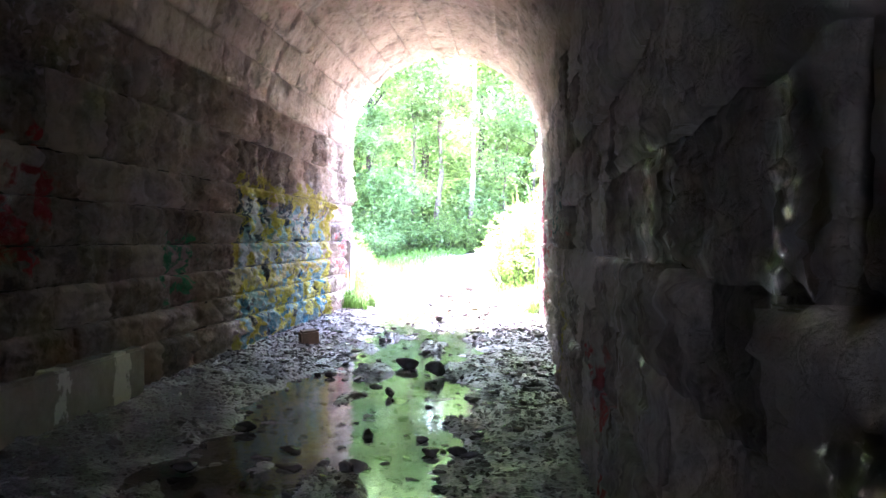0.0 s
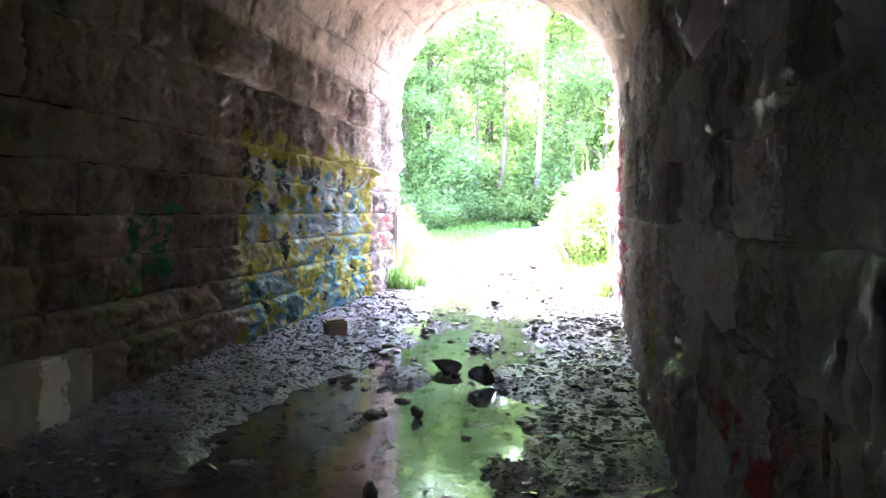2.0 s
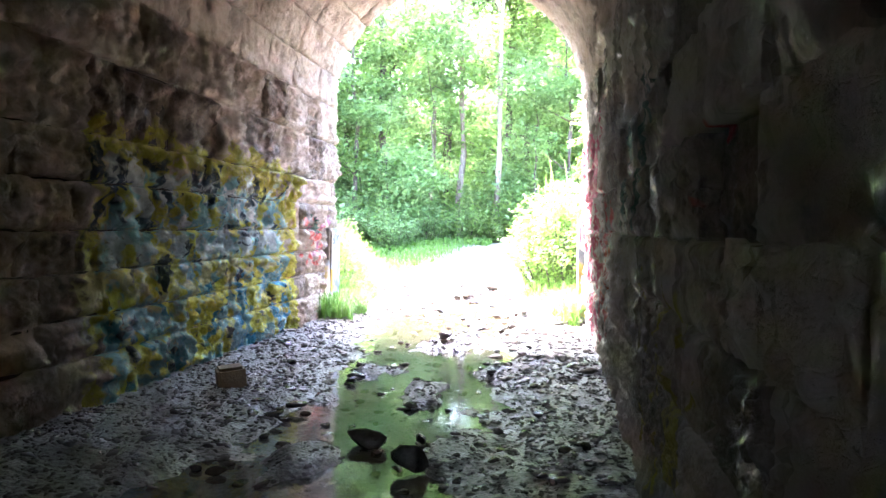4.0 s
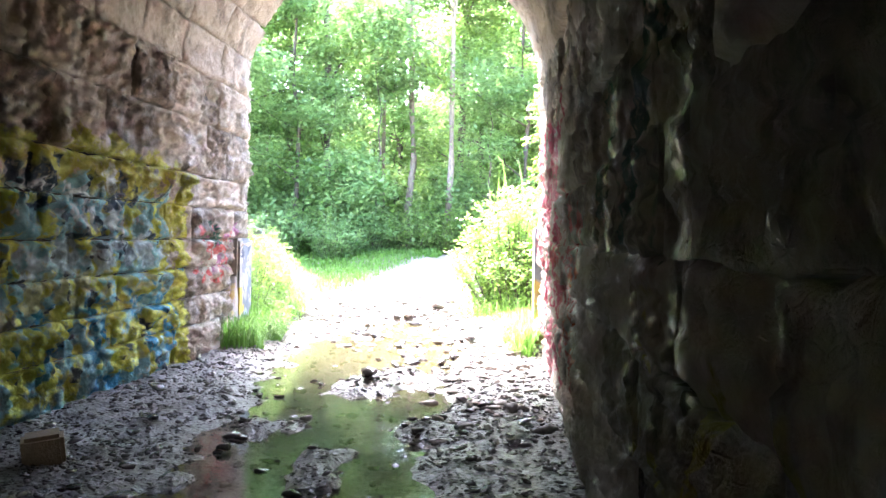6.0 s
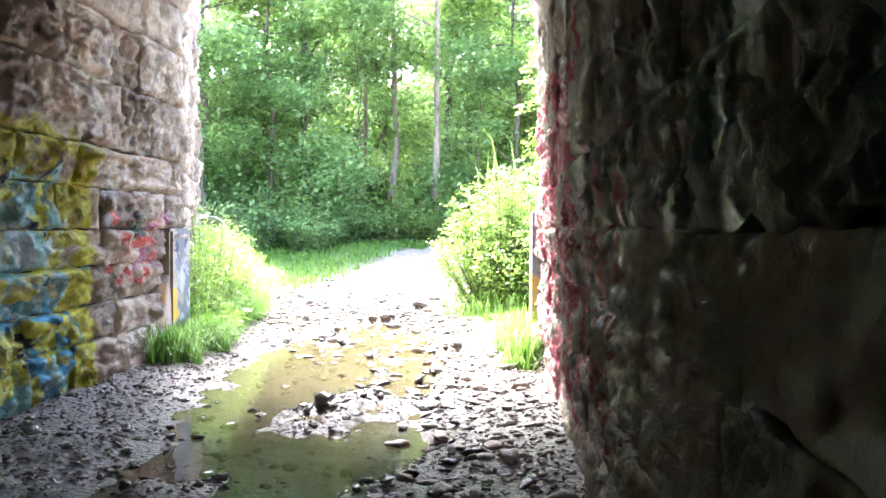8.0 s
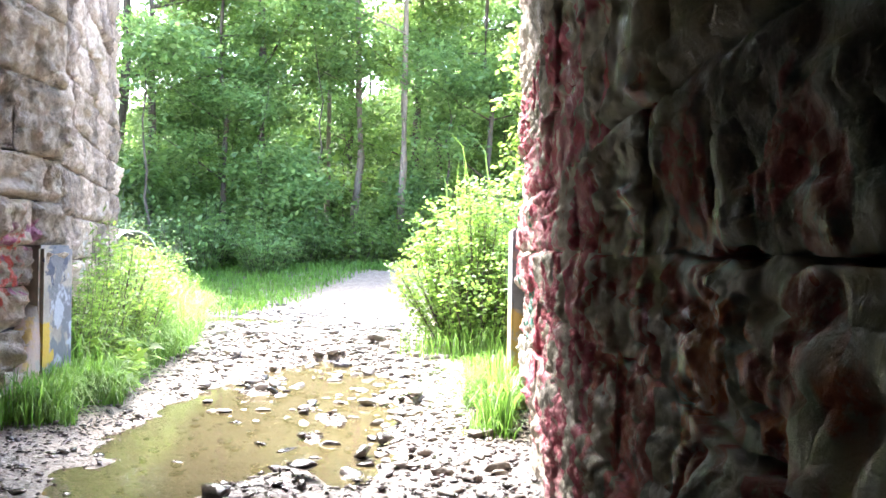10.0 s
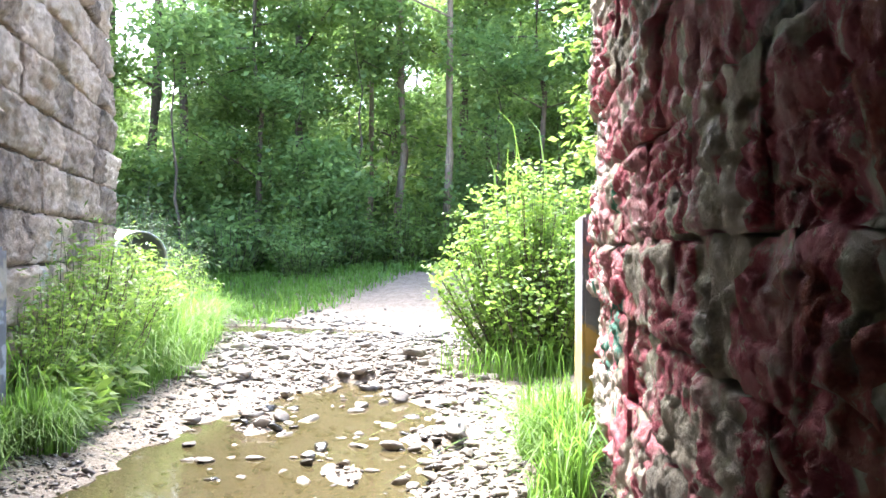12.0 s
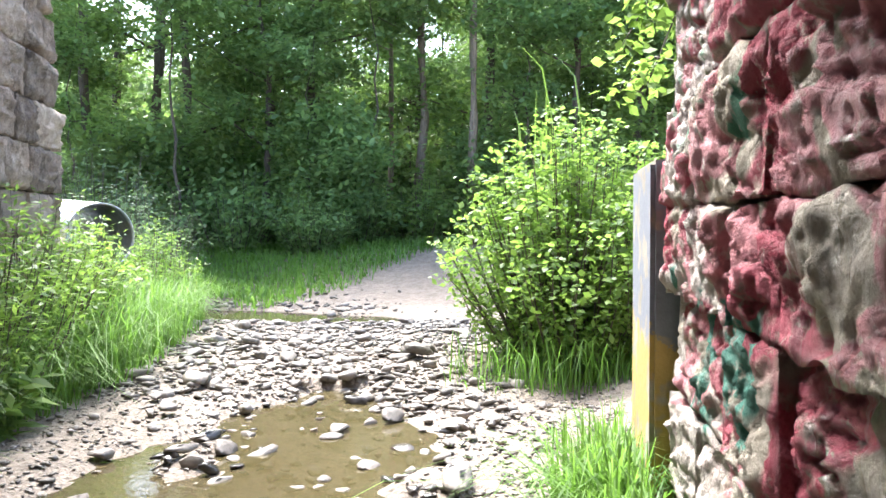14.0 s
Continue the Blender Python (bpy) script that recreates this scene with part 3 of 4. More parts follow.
def left_bank(y):
    return np.interp(y, [16.2, 17, 18, 20, 21, 23, 24, 26.5], [-3.5, -3.4, -3.6, -3.66, -3.65, -4.15, -4.4, -5.4])


def height(x, y):
    x, y = np.asarray(x, float), np.asarray(y, float)
    far = np.hypot(x + 2, y - 12)
    calm = np.clip(1.2 - far / 60, 0, 1)
    z = fold(x * 0.9, y * 0.9, 3, 3) * 0.035 * calm + fold(x * 3.4, y * 3.4, 8, 4) * 0.045 * calm
    d = (x - channel_middle(y)) / channel_half(y)
    bed = np.where((y < 21.3), np.exp(-d ** 4), 0.0)
    z = z - 0.12 * bed
    # gravel islands in the stream
    z = z + np.where(y < 21, 0.13 * bed * np.clip(fold(x * 2.1 + 3, y * 1.2, 21, 3) * 2.4 - 0.3, 0, 1), 0)
    # left shoulder of the tunnel floor
    z = z + 0.05 * np.clip((-2.9 - x) / 0.5, 0, 1) * (y < 18) + 0.03 * np.clip((x + 0.5) / 0.6, 0, 1) * (y < 18)
    # bar of stones, then the upper run of the stream
    z = z + 0.07 * np.exp(-((y - 23.3) / 2.2) ** 4) * np.exp(-((x + 2.4) / 2.6) ** 4)
    run = np.exp(-((y - 26.6 + 0.22 * (x + 4)) / 0.85) ** 2) * np.clip((-1.7 - x) / 0.8, 0, 1) * np.clip((x + 14) / 2, 0, 1)
    z = z - 0.17 * run
    # banks
    lb = np.clip((left_bank(y) - x) / 1.3, 0, 1) * np.clip((y - 16.6) / 1.2, 0, 1) * np.clip((26.2 - y) / 1.0, 0, 1)
    z = z + 0.28 * lb * lb + 2.3 * np.clip((-5.5 - x) / 2.0, 0, 1) * np.clip((26.0 - y) / 2.2, 0, 1) * (y > 17)
    rb = np.clip((x - 0.2) / 2.5, 0, 1) * np.clip((y - 18.2) / 1.5, 0, 1)
    z = z + 0.5 * rb * np.clip((34 - y) / 5, 0, 1)
    rise = np.clip((y - 28.3 + 0.12 * (x + 4)) / 6.5, 0, 1)
    z = z + 0.85 * rise * rise * (3 - 2 * rise) + 0.012 * np.clip(y - 36, 0, 60) + 0.3 * np.clip(y - 64, 0, 45)
    return z


def axis(parts):
    return np.unique(np.round(np.concatenate([np.arange(a, b, s) for a, b, s in parts]), 3))


def ground_sheet():
    xs = axis([(-900, -100, 200), (-100, -30, 10), (-30, -9, 1.0), (-9, -3.9, 0.2), (-3.9, 0.8, 0.05), (0.8, 5, 0.25), (5, 30, 1.5), (30, 100, 10), (100, 901, 200)])
    ys = axis([(-900, -100, 200), (-100, -14, 8), (-14, 1, 0.5), (1, 21.5, 0.055), (21.5, 36, 0.12), (36, 60, 1.2), (60, 120, 10), (120, 901, 130)])
    xx, yy = np.meshgrid(xs, ys)
    v = np.stack([xx, yy, height(xx, yy)], -1).reshape(-1, 3)
    n, m = len(xs), len(ys)
    i = (np.arange(m - 1)[:, None] * n + np.arange(n - 1)[None, :]).ravel()
    f = np.stack([i, i + 1, i + n + 1, i + n], -1)
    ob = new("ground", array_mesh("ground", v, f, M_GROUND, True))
    return tagged(ob, "dark wet gravel floor running out to pale silt and forest soil", "ground", kind="structure")


ground_sheet()
WATER = -0.062


def water_sheet(name, x0, x1, y0, y1, label):
    xs, ys = np.linspace(x0, x1, 24), np.linspace(y0, y1, 60)
    xx, yy = np.meshgrid(xs, ys)
    v = np.stack([xx, yy, np.full(xx.shape, WATER) + fold(xx * 2, yy * 2, 5, 2) * 0.002], -1).reshape(-1, 3)
    i = (np.arange(59)[:, None] * 24 + np.arange(23)[None, :]).ravel()
    f = np.stack([i, i + 1, i + 25, i + 24], -1)
    ob = new(name, array_mesh(name, v, f, M_WATER, True))
    return tagged(ob, label, "stream", kind="structure")


water_sheet("water", -3.3, 0.3, -23.5, 21.3, "shallow brown stream water over gravel")
water_sheet("water_upper", -14.0, -1.5, 25.4, 28.6, "shallow clear run of stream water")

# ---------------------------------------------------------------- stones on the ground


def rock_shape(seed, n=2, flat=0.6):
    bm = bmesh.new()
    bmesh.ops.create_icosphere(bm, subdivisions=n, radius=0.5)
    r = np.random.default_rng(seed)
    planes = [(Vector(r.normal(size=3)).normalized(), r.uniform(0.17, 0.36)) for _ in range(12)]
    for v in bm.verts:
        p = v.co.copy()
        for nrm, d in planes:
            k = p.dot(nrm) - d
            if k > 0:
                p -= nrm * k
        p *= 1 + 0.10 * noise.noise(p * 5 + Vector((seed, 0, 0)))
        v.co = Vector((p.x * 1.25, p.y, p.z * flat))
    bm.verts.ensure_lookup_table()
    v = np.array([tuple(q.co) for q in bm.verts])
    f = np.array([[q.index for q in t.verts] for t in bm.faces])
    bm.free()
    return v, f


LOW = [rock_shape(s, 1, 0.48) for s in range(8)]
HIGH = [rock_shape(40 + s, 2, 0.52) for s in range(10)]


def spread(name, places, sizes, material, label, category, sink=0.15, seed=0):
    """A joined spread of small stones."""
    r = np.random.default_rng(seed)
    vs, fs, base = [], [], 0
    zs = height(places[:, 0], places[:, 1])
    for i, (x, y) in enumerate(places):
        v, f = LOW[i % 8]
        a = r.uniform(0, 6.28)
        c, s = math.cos(a), math.sin(a)
        t = r.uniform(-0.3, 0.3)
        q = v * sizes[i] * np.array([1, r.uniform(0.7, 1.1), r.uniform(0.7, 1.2)])
        w = np.stack([q[:, 0] * c - q[:, 1] * s + x, q[:, 0] * s + q[:, 1] * c + y, q[:, 2] + q[:, 0] * t + zs[i] + sizes[i] * (0.28 - sink)], -1)
        vs.append(w)
        fs.append(f + base)
        base += len(v)
    ob = new(name, array_mesh(name, np.concatenate(vs), np.concatenate(fs), material))
    return tagged(ob, label, category, kind="stuff")


def scatter(n, x0, x1, y0, y1, seed, keep=None):
    r = np.random.default_rng(seed)
    p = np.stack([r.uniform(x0, x1, n), r.uniform(y0, y1, n)], -1)
    if keep is not None:
        p = p[keep(p[:, 0], p[:, 1]) > r.uniform(0, 1, len(p))]
    return p


def dry(x, y):
    return np.clip((height(x, y) - WATER + 0.02) / 0.05, 0.13, 1)


r0 = np.random.default_rng(11)
p = scatter(40000, -3.5, 0.46, 1.2, 17.6, 1, lambda x, y: dry(x, y) * np.interp(y, [1, 4, 9, 17.6], [0.5, 1, 0.9, 0.55]))
spread("gravel", p, r0.gamma(1.5, 0.015, len(p)) + 0.012, M_GRAVEL, "dark wet gravel strewn over the tunnel floor", "gravel", seed=1)
p = scatter(9000, -3.6, 0.5, 16.5, 21.5, 2, lambda x, y: dry(x, y) * (x > left_bank(y) - 0.1) * 0.8)
spread("gravel", p, r0.gamma(1.5, 0.014, len(p)) + 0.012, M_PEBBLE, "pale grey gravel along the stream's edge", "gravel", seed=2)
p = scatter(8000, -5.2, -0.3, 20.4, 25.9, 3, lambda x, y: (x > left_bank(y) - 0.2) * np.clip(1.3 - np.abs(x + 2.3) / 3.2, 0, 1) * 0.75)
spread("river_stones", p, r0.gamma(1.5, 0.034, len(p)) + 0.02, M_PEBBLE, "bar of pale flat river stones beside the stream", "stones", seed=3)
p = scatter(2600, -9.5, -1.5, 25.6, 30.0, 4, lambda x, y: (0.12 + np.exp(-((y - 27.9 + 0.22 * (x + 4)) / 0.6) ** 2)) * np.clip((-2.2 - x) / 1.5, 0.1, 1))
spread("river_stones", p, r0.gamma(1.6, 0.04, len(p)) + 0.025, M_PEBBLE, "scattered pale stones round the upper run", "stones", seed=4)


def rock(name, x, y, size, material, label, category, i, group="", sink=0.18):
    v, f = HIGH[i % 10]
    me = ROCKS.setdefault((i % 10, material.name), None)
    if me is None:
        me = ROCKS[(i % 10, material.name)] = array_mesh("rock", v, f, material)
    ob = new(name, me)
    r = np.random.default_rng(500 + i)
    ob.scale = (size, size * r.uniform(0.7, 1.1), size * r.uniform(0.7, 1.15))
    ob.rotation_euler = (r.uniform(-0.2, 0.2), r.uniform(-0.2, 0.2), r.uniform(0, 6.28))
    ob.location = (x, y, float(height(x, y)) + size * (0.27 - sink))
    return tagged(ob, label, category, group)


ROCKS = {}
p = scatter(360, -3.3, 0.3, 4.0, 17.0, 6, lambda x, y: 0.5 + 0 * x)
for i, (x, y) in enumerate(p):
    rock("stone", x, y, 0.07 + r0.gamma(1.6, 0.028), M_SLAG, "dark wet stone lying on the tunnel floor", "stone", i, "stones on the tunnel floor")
p = scatter(420, -3.3, 0.0, 17.4, 20.8, 7, lambda x, y: (x > left_bank(y) + 0.1) * (0.25 + 0.5 * (x > -2.4)))
for i, (x, y) in enumerate(p):
    rock("river_stone", x, y, 0.05 + r0.gamma(1.4, 0.038), M_COBBLE, "pale weathered stone at the stream's edge", "stone", i + 3, "stones at the stream's edge", 0.02)
p = scatter(330, -4.2, -0.8, 20.9, 25.8, 8, lambda x, y: (x > left_bank(y) + 0.3) * 0.6)
for i, (x, y) in enumerate(p):
    rock("cobble", x, y, 0.07 + r0.gamma(1.5, 0.05), M_COBBLE, "pale flat cobble on the stone bar", "stone", i + 5, "cobbles on the bar")
# heap of stones by the east wall near the mouth
p = scatter(170, -0.7, 0.36, 12.2, 18.2, 9, lambda x, y: 0.9 + 0 * x)
for i, (x, y) in enumerate(p):
    rock("rubble_stone", x, y, 0.07 + r0.gamma(1.6, 0.034), M_COBBLE, "brownish stone in the heap by the wall", "stone", i + 1, "heap by the wall")
for x, y, s in ((-1.31, 9.95, 0.36), (-0.95, 10.05, 0.2), (-1.16, 6.45, 0.26), (-1.03, 5.34, 0.22), (-1.24, 8.16, 0.26), (-1.5, 8.2, 0.16), (-0.9, 9.4, 0.42), (-1.58, 20.82, 0.26), (-1.7, 5.1, 0.18)):
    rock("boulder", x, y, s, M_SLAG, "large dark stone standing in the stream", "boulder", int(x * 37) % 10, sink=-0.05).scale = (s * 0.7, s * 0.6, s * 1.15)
p = scatter(190, -2.3, -0.5, 4.4, 20.0, 12)
for i, (x, y) in enumerate(p):
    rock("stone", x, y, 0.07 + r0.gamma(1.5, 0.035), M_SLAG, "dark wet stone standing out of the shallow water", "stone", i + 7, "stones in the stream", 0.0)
block = bevelled_box("stone_block", -0.125, 0.125, -0.10, 0.10, -0.02, 0.19, 0.025, M_BLOCK)
block.location, block.rotation_euler = (-2.91, 11.55, float(height(-2.91, 11.55))), (0.06, -0.1, 0.5)
tagged(block, "squared tan stone block on the gravel", "block")

# ---------------------------------------------------------------- plants


def leaf_cloud(centres, per, reach, size, r, droop=0.3, slim=0.5):
    """Leaves round clump centres: four corners each, folded a little along the middle."""
    n = len(centres) * per
    c = np.repeat(centres, per, axis=0) + r.normal(size=(n, 3)) * np.array([reach, reach, reach * 0.55])
    d = r.normal(size=(n, 3)) * np.array([1, 1, 0.45])
    d[:, 2] -= droop
    d /= np.linalg.norm(d, axis=1, keepdims=True)
    up = r.normal(size=(n, 3)) * 0.5 + np.array([0, 0, 1.0])
    s = np.cross(d, up)
    s /= np.linalg.norm(s, axis=1, keepdims=True)
    k = (size * r.uniform(0.6, 1.35, n))[:, None]
    nrm = np.cross(s, d)
    v = np.stack([c, c + d * k * 0.5 + s * k * slim * 0.5 + nrm * k * 0.06, c + d * k, c + d * k * 0.5 - s * k * slim * 0.5 + nrm * k * 0.06], 1).reshape(-1, 3)
    f = np.arange(n * 4).reshape(-1, 4)
    return v, f


def tube(path, radii, sides=7):
    """A tapered round limb along a path."""
    vs, fs = [], []
    for i, (p, rad) in enumerate(zip(path, radii)):
        a = Vector(path[min(i + 1, len(path) - 1)]) - Vector(path[max(i - 1, 0)])
        q = a.to_track_quat("Z", "Y")
        for j in range(sides):
            t = 2 * math.pi * j / sides
            vs.append(tuple(Vector(p) + q @ Vector((rad * math.cos(t), rad * math.sin(t), 0))))
    for i in range(len(path) - 1):
        for j in range(sides):
            k = (j + 1) % sides
            fs.append((i * sides + j, i * sides + k, (i + 1) * sides + k, (i + 1) * sides + j))
    return vs, fs


def tree(seed, tall, girth, crown_low, spread_r, clumps, per, leaf, leaves_mat, bark, lean=0.0, size=0.2, limbs=11):
    """A woodland tree: trunk, limbs and a loose crown of leaf clumps. Stands at the world's origin."""
    r = np.random.default_rng(seed)
    base = new("tree")
    path, x, y = [], 0.0, 0.0
    for i in range(11):
        t = i / 10
        path.append((x, y, tall * t - 0.15))
        x += r.normal() * 0.09 + lean * tall / 10
        y += r.normal() * 0.09
    rad = [girth * (1.35 if i == 0 else 1) * (1 - 0.85 * i / 10) for i in range(11)]
    v, f = tube(path, rad, 8)
    mesh_object("trunk", v, f, bark, base)
    tips = []
    for i in range(limbs):
        t = r.uniform(crown_low, 0.97)
        s = np.array(path[min(10, int(t * 10))])
        s[2] = tall * t
        a, out = r.uniform(0, 6.28), spread_r * (1.15 - 0.75 * (t - crown_low) / (1 - crown_low)) * r.uniform(0.6, 1.1)
        e = s + np.array([math.cos(a) * out, math.sin(a) * out, out * r.uniform(0.05, 0.6)])
        m = (s + e) / 2 + r.normal(size=3) * 0.15
        q, g = tube([tuple(s), tuple(m), tuple(e)], [girth * 0.28, girth * 0.17, 0.012], 5)
        mesh_object("limb", q, g, bark, base)
        tips += [m * (1 - w) + e * w for w in np.linspace(0.05, 1.15, 8)]
    tips = np.array(tips)
    pick = tips[r.integers(0, len(tips), clumps)] + r.normal(size=(clumps, 3)) * np.array([0.45, 0.45, 0.3])
    v, f = leaf_cloud(pick, per, leaf, size, r)
    crown = new("crown", array_mesh("crown", v, f, leaves_mat))
    crown.parent = base
    tagged(crown, kind="stuff")
    return base


def shrub(seed, tall, wide, stems, per, size, leaves_mat, bark, slim=0.5, reach=0.12, name="shrub"):
    r = np.random.default_rng(seed)
    base = new(name)
    sv, sf, pts = [], [], []
    for i in range(stems):
        a, o = r.uniform(0, 6.28), wide * math.sqrt(r.uniform(0, 1))
        top = tall * (1.08 - 0.55 * (o / wide) ** 2) * r.uniform(0.7, 1.12)
        s = np.array([math.cos(a) * o * 0.45, math.sin(a) * o * 0.45, -0.05])
        e = np.array([math.cos(a) * o, math.sin(a) * o, top])
        m = s * 0.45 + e * 0.55 + r.normal(size=3) * 0.05
        q, g = tube([tuple(s), tuple(m), tuple(e)], [0.012, 0.008, 0.003], 4)
        sf += [tuple(b + len(sv) for b in h) for h in g]
        sv += q
        for w in np.linspace(0.12, 1, 9):
            pts.append((s * (1 - w) ** 2 + 2 * m * w * (1 - w) + e * w * w))
    tagged(mesh_object("stem", sv, sf, bark, base), kind="stuff")
    v, f = leaf_cloud(np.array(pts), per, reach, size, r, 0.1, slim)
    ob = new("leaves", array_mesh("leaves", v, f, leaves_mat))
    ob.parent = base
    tagged(ob, kind="stuff")
    return base


def place(ob, x, y, turn, scale):
    ob.matrix_basis = Matrix.Translation((x, y, float(height(x, y)))) @ Matrix.Rotation(turn, 4, "Z") @ Matrix.Diagonal((scale, scale, scale, 1))


def blades(name, places, tall, material, label, seed, lean=0.8, width=0.0045):
    r = np.random.default_rng(seed)
    n = len(places)
    z = height(places[:, 0], places[:, 1])
    h = tall * (0.25 + 0.95 * r.uniform(0, 1, n) ** 1.6)
    a = r.uniform(0, 6.28, n)
    l = h * np.abs(r.normal(0, lean, n))
    dx, dy = np.cos(a), np.sin(a)
    w = width * r.uniform(0.7, 1.6, n)
    b = np.stack([places[:, 0], places[:, 1], z - 0.02], -1)
    side = np.stack([-dy, dx, np.zeros(n)], -1) * w[:, None]
    out = np.stack([dx, dy, np.zeros(n)], -1)
    up = np.array([0, 0, 1.0])
    bend = np.clip(l / h, 0, 1.2)
    mid = b + out * (l * 0.22)[:, None] + up * (h * 0.55)[:, None]
    high = b + out * (l * 0.6)[:, None] + up * (h * (0.88 - 0.12 * bend))[:, None]
    tip = b + out * l[:, None] + up * (h * (1 - 0.45 * bend))[:, None]
    v = np.stack([b - side, b + side, mid + side * 0.9, mid - side * 0.9, high + side * 0.6, high - side * 0.6, tip + side * 0.1, tip - side * 0.1], 1).reshape(-1, 3)
    i = np.arange(n)[:, None] * 8
    f = np.concatenate([i + np.array([[0, 1, 2, 3]]), i + np.array([[3, 2, 4, 5]]), i + np.array([[5, 4, 6, 7]])])
    ob = new(name, array_mesh(name, v, f, material))
    return tagged(ob, label, "grass", kind="stuff")


# ---------------------------------------------------------------- the wood
KINDS = [
    tree(1, 15, 0.17, 0.14, 3.2, 420, 26, 0.34, M_LEAF, M_BARK),
    tree(2, 17, 0.20, 0.30, 3.4, 420, 26, 0.36, M_LEAF, M_BARK, 0.01),
    tree(3, 13, 0.12, 0.10, 2.6, 400, 26, 0.32, M_LEAF_B, M_BARK, 0.02),
    tree(4, 16, 0.13, 0.38, 2.8, 360, 26, 0.36, M_LEAF_B, M_BARK_PALE, 0.02),
    tree(5, 6.5, 0.05, 0.08, 1.7, 200, 26, 0.30, M_LEAF_B, M_BARK, 0.02, 0.19, 8),
]
LABELS = ["tall maple with grey-brown trunk and drooping green leaves", "tall dark-trunked tree with a high green crown", "young broad-leaved tree leafy almost to the ground", "slender pale-trunked tree with high foliage", "thin sapling leafy from the ground up in the wood's shade"]
for i, ob in enumerate(KINDS):
    tagged(ob, LABELS[i], "tree", "trees of the wood")
SPOTS = [(0, -9.9, 36.0), (1, -11.4, 38.0), (2, -7.6, 35.6), (1, -6.7, 38.0), (3, -5.4, 42.0), (3, -3.7, 37.5), (3, -2.1, 36.0), (1, -8.9, 41.0), (0, -12.9, 36.5), (2, -16.2, 38.5), (1, -15.0, 42.0), (2, 0.4, 37.0), (0, 2.3, 38.5), (2, 5.8, 37.0), (0, -14.8, 35.5), (2, -13.5, 32.0), (1, 4.5, 39.0), (1, -1.0, 43.0), (3, -11.0, 44.0),
         (4, -9.0, 33.6), (4, -6.2, 35.0), (4, -4.6, 36.0), (4, -12.0, 34.0), (4, -0.6, 36.4), (4, 3.2, 37.0)]
r1 = np.random.default_rng(23)
while len(SPOTS) < 175:
    x, y = r1.uniform(-32, 13), r1.uniform(38, 66)
    gap = 5 if len(SPOTS) < 66 else 1.2
    if all((x - a) ** 2 + (y - b) ** 2 > gap for _, a, b in SPOTS):
        SPOTS.append((int(r1.integers(0, 4)) if len(SPOTS) < 66 else 4, x, y))
used = set()
for kind, x, y in SPOTS:
    ob = KINDS[kind] if kind not in used else copy_thing(KINDS[kind], Matrix())
    used.add(kind)
    place(ob, x, y, r1.uniform(0, 6.28), r1.uniform(0.85, 1.2))

UNDER = [shrub(31, 2.0, 1.5, 60, 5, 0.19, M_LEAF, M_BARK), shrub(32, 1.6, 1.4, 60, 5, 0.16, M_LEAF_B, M_BARK), shrub(33, 2.3, 1.2, 60, 7, 0.09, M_GREY_BUSH, M_BARK, 0.35)]
for ob, l in zip(UNDER, ("leafy dark green undergrowth shrub", "low spreading broad-leaved sapling shrub", "grey-green willow-like shrub with fine leaves")):
    tagged(ob, l, "shrub", "undergrowth of the wood")
US = [(2, -6.9, 27.9), (2, -7.9, 28.8), (2, -9.2, 30.4), (2, -6.6, 26.0), (0, -6.2, 34.6), (0, -3.4, 35.4), (1, -4.8, 34.9), (0, -1.8, 35.6), (1, -7.6, 33.8), (0, -11.0, 32.8), (1, -5.6, 33.4), (0, 0.8, 35.6), (0, 5.0, 34.0), (1, 6.0, 30.0)]
while len(US) < 60:
    US.append((int(r1.integers(0, 2)), r1.uniform(-26, 10), r1.uniform(35.5, 50)))
US += [(i % 2, -26 + 2.3 * (i % 17) + r1.uniform(-1, 1), r1.uniform(46, 63)) for i in range(50)]
used = set()
for kind, x, y in US:
    ob = UNDER[kind] if kind not in used else copy_thing(UNDER[kind], Matrix())
    used.add(kind)
    place(ob, x, y, r1.uniform(0, 6.28), r1.uniform(0.7, 1.3) if y < 46 else r1.uniform(2.0, 3.6))

# ---------------------------------------------------------------- plants by the mouth
bush = shrub(51, 2.0, 1.3, 210, 16, 0.07, M_BUSH, M_BARK, 0.6, 0.07, "bush")
place(bush, 0.2, 22.45, 0.4, 1.05)
tagged(bush, "dense bright green bush beside the stone bar", "bush")
for x, y, t, s in ((-3.9, 18.25, 3.0, 0.6), (-4.0, 18.9, 1.0, 0.68), (-4.15, 19.7, 2.2, 0.8), (-4.45, 20.7, 0.4, 0.82), (-4.75, 21.7, 2.0, 0.75), (-5.0, 22.6, 0.3, 0.75), (-5.3, 24.8, 1.3, 0.7)):
    b = shrub(int(60 + x * 3), 1.7, 1.0, 80, 8, 0.10, M_BUSH, M_BARK, 0.3, 0.09, "weed_clump")
    place(b, x, y, t, s)
    tagged(b, "tall leafy green weeds at the foot of the wing wall", "weeds", "weeds by the wing wall")
for x, y, t, s in ((-3.55, 18.5, 0.2, 0.42), (-3.75, 19.3, 1.4, 0.45), (-3.45, 18.15, 2.6, 0.36), (-4.05, 20.3, 4.0, 0.4)):
    b = shrub(int(90 + y * 3), 1.1, 0.8, 26, 3, 0.42, M_BUSH, M_BARK, 0.34, 0.12, "dock_plant")
    place(b, x, y, t, s)
    tagged(b, "broad-leaved green dock plant on the grassy bank", "weed", "broad-leaved weeds on the bank")
p = scatter(56000, -6.0, -3.0, 16.5, 26.2, 31, lambda x, y: np.clip((left_bank(y) + 0.15 - x) / 0.4, 0, 1) * (y > 17.75) * (x > -3.75 - (y - 17.75) * 0.32))
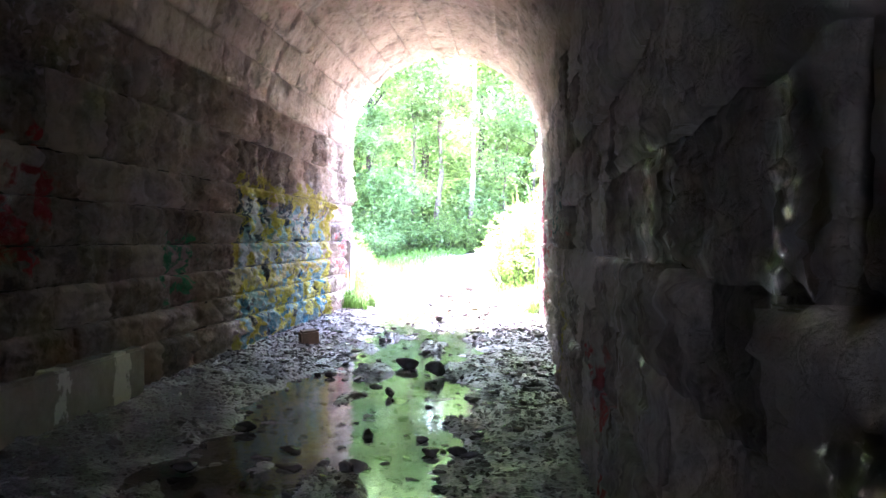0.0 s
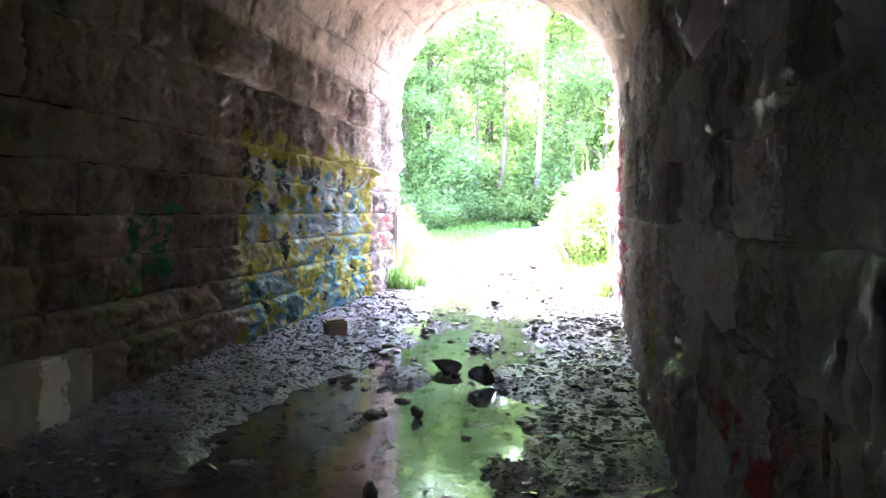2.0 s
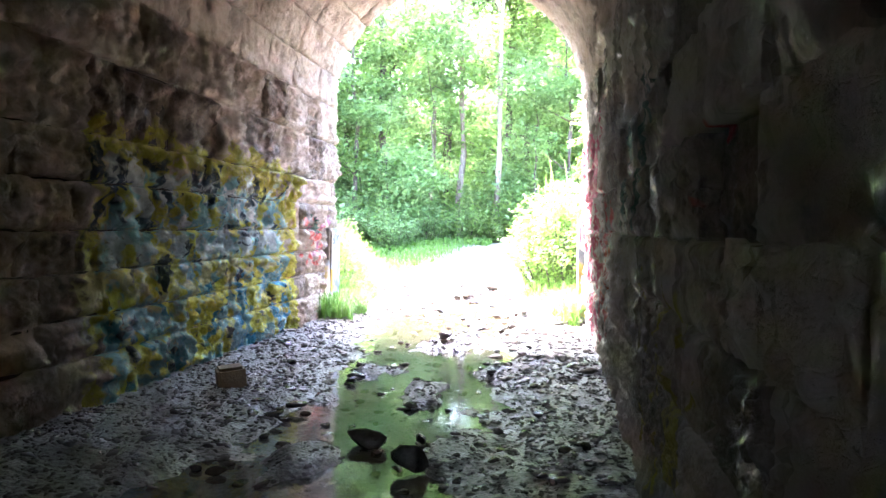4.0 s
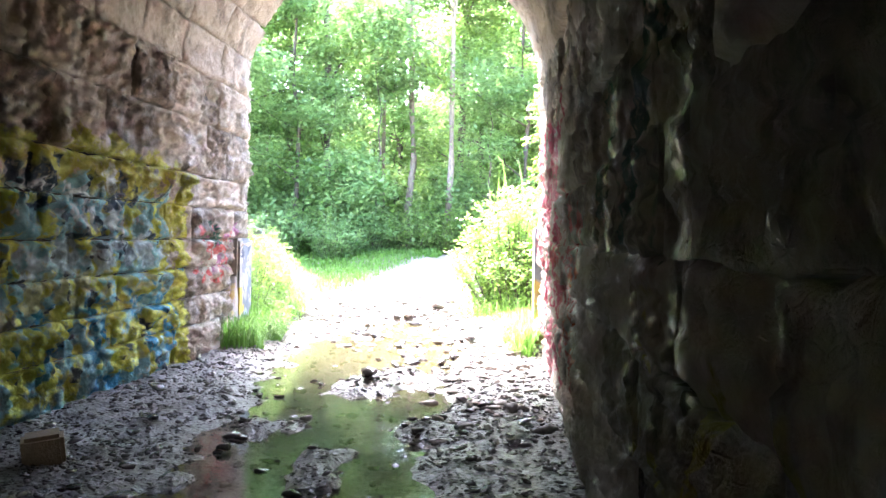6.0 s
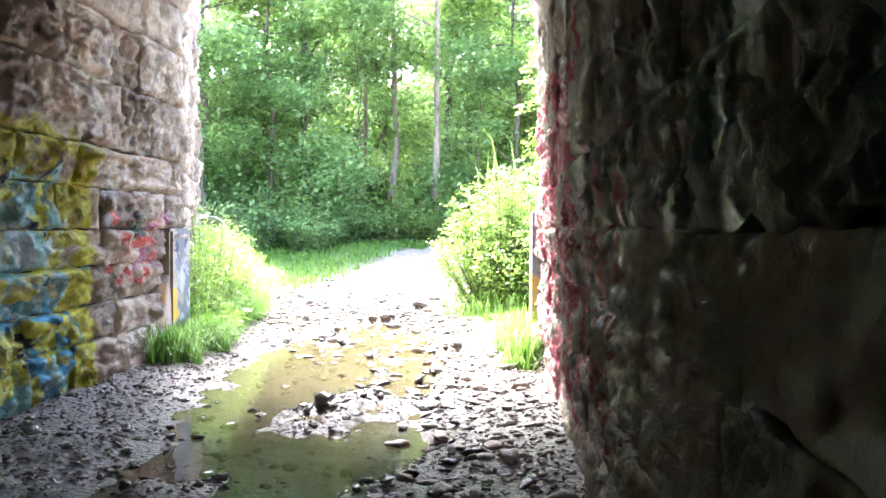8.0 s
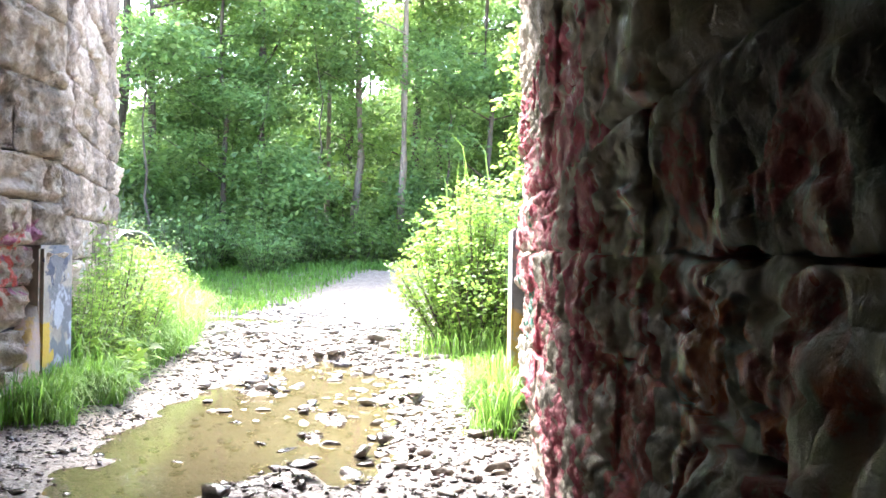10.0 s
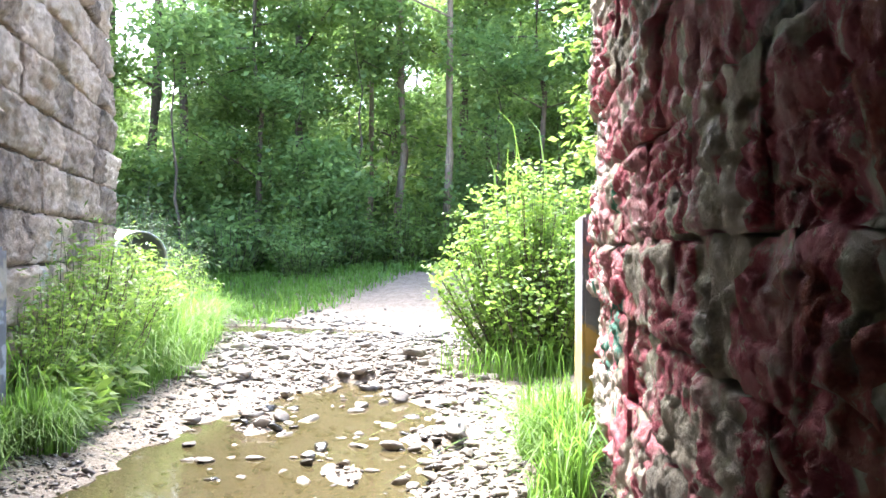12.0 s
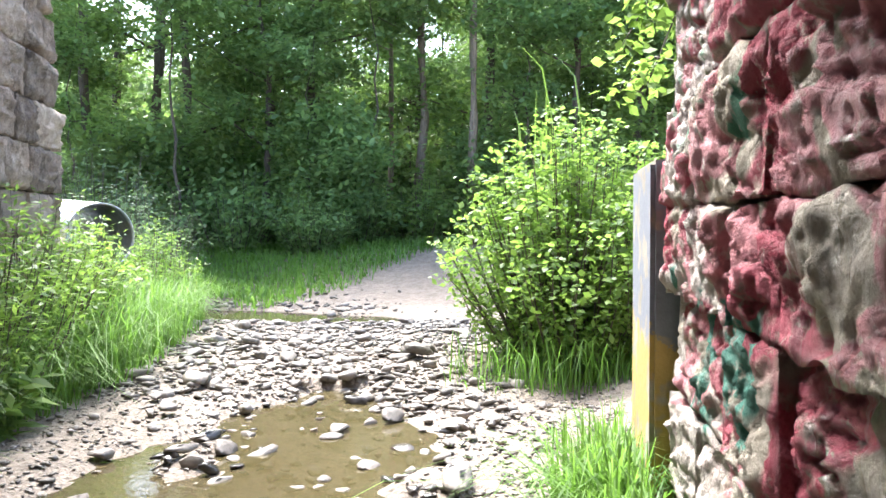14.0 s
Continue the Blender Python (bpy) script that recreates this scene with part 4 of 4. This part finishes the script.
blades("grass", p, 0.75, M_GRASS, "tall lush green grass on the bank by the wing wall", 1)
p = scatter(9000, -3.5, -3.05, 16.4, 18.2, 37, lambda x, y: np.clip((-3.12 - 0.12 * np.sin(y * 7) - x) / 0.2, 0, 1) * np.clip((y - 16.4) / 0.9, 0, 1))
blades("grass", p, 0.42, M_GRASS, "fresh grass along the foot of the tunnel wall", 8)
p = scatter(30000, -14, -2.2, 26.8, 35.5, 32, lambda x, y: np.clip((y - 28.6 + np.clip((x + 6.0) * 1.3, 0, 8)) / 1.0, 0, 1) * np.clip((-2.2 - x + (34.5 - y) * -0.35) / 1.0 + (y > 33.6) * 2, 0, 1))
blades("grass", p, 0.28, M_GRASS, "low bright grass before the wood", 2, width=0.012)
p = scatter(16000, -0.25, 0.5, 16.6, 18.8, 33, lambda x, y: np.clip((x - 0.02 + 0.1 * np.sin(y * 5)) / 0.25, 0, 1) * (x < np.where(y < 18.55, 0.34, 0.6)) * np.clip((y - 16.6) / 0.8, 0, 1) * np.clip((18.8 - y) / 0.5, 0, 1))
blades("grass", p, 0.5, M_GRASS, "bright grass tufts by the concrete pier", 3)
p = scatter(26, -0.5, 0.5, 22.9, 23.6, 36)
blades("reed", p, 2.9, M_BUSH, "tall pale reeds standing behind the bush", 6, 0.12, 0.014)
p = scatter(5000, -0.9, 1.6, 20.9, 24.0, 34, lambda x, y: np.exp(-((x - 0.2) / 0.8) ** 2 - ((y - 21.6) / 0.5) ** 2))
blades("grass", p, 0.5, M_GRASS, "long grass round the foot of the bush", 4)


def culvert():
    """Corrugated pipe end; its mouth looks along local +x."""
    base = new("culvert_pipe")
    vs, fs, n, m = [], [], 40, 90
    for shell in (0, 1):
        for i in range(m + 1):
            x = -3.2 + 3.2 * i / m
            rad = 0.40 - 0.012 * shell + 0.011 * math.cos(2 * math.pi * x / 0.09)
            vs += [(x, rad * math.cos(2 * math.pi * j / n), rad * math.sin(2 * math.pi * j / n)) for j in range(n)]
    o = (m + 1) * n
    for i in range(m):
        for j in range(n):
            k = (j + 1) % n
            fs.append((i * n + j, i * n + k, (i + 1) * n + k, (i + 1) * n + j))
            fs.append((o + i * n + j, o + (i + 1) * n + j, o + (i + 1) * n + k, o + i * n + k))
    fs += [(m * n + j, m * n + (j + 1) % n, o + m * n + (j + 1) % n, o + m * n + j) for j in range(n)]
    mesh_object("pipe", vs, fs, M_STEEL, base)
    base.matrix_basis = pose(-5.36, 23.7, 1.22, 0, 3, -40)
    return tagged(base, "galvanised corrugated steel culvert pipe in the bank", "pipe")


culvert()


def vine(x, y, z, seed, label):
    """Leafy shoots that hang out over the pier."""
    r = np.random.default_rng(seed)
    base = new("hanging_vine")
    base.location = (x, y, z)
    pts = []
    for i in range(16):
        s = np.array([0.3, r.uniform(-0.3, 0.3), r.uniform(-0.5, 1.1)])
        e = s + np.array([-r.uniform(0.1, 0.42), r.uniform(-0.3, 0.3), r.uniform(-0.5, 0.3)])
        m = (s + e) / 2 + np.array([0, 0, 0.12])
        q, g = tube([tuple(s), tuple(m), tuple(e)], [0.008, 0.006, 0.002], 4)
        mesh_object("shoot", q, g, M_BARK, base)
        pts += [s * (1 - w) ** 2 + 2 * m * w * (1 - w) + e * w * w for w in np.linspace(0.1, 1, 8)]
    v, f = leaf_cloud(np.array(pts), 12, 0.07, 0.075, r, 0.5, 0.6)
    ob = new("leaves", array_mesh("leaves", v, f, M_BUSH))
    ob.parent = base
    tagged(ob, kind="stuff")
    return tagged(base, label, "vine")


vine(0.42, 18.9, 2.75, 7, "yellow-green leafy vine hanging from the headwall")
p = scatter(9000, -6.4, -5.0, 22.2, 24.2, 35, lambda x, y: np.exp(-((x + 5.75) / 0.35) ** 2 - ((y - 23.1) / 0.5) ** 2))
blades("grass", p, 0.6, M_STRAW, "dry straw-coloured grass at the end of the wing wall", 5, 1.2)
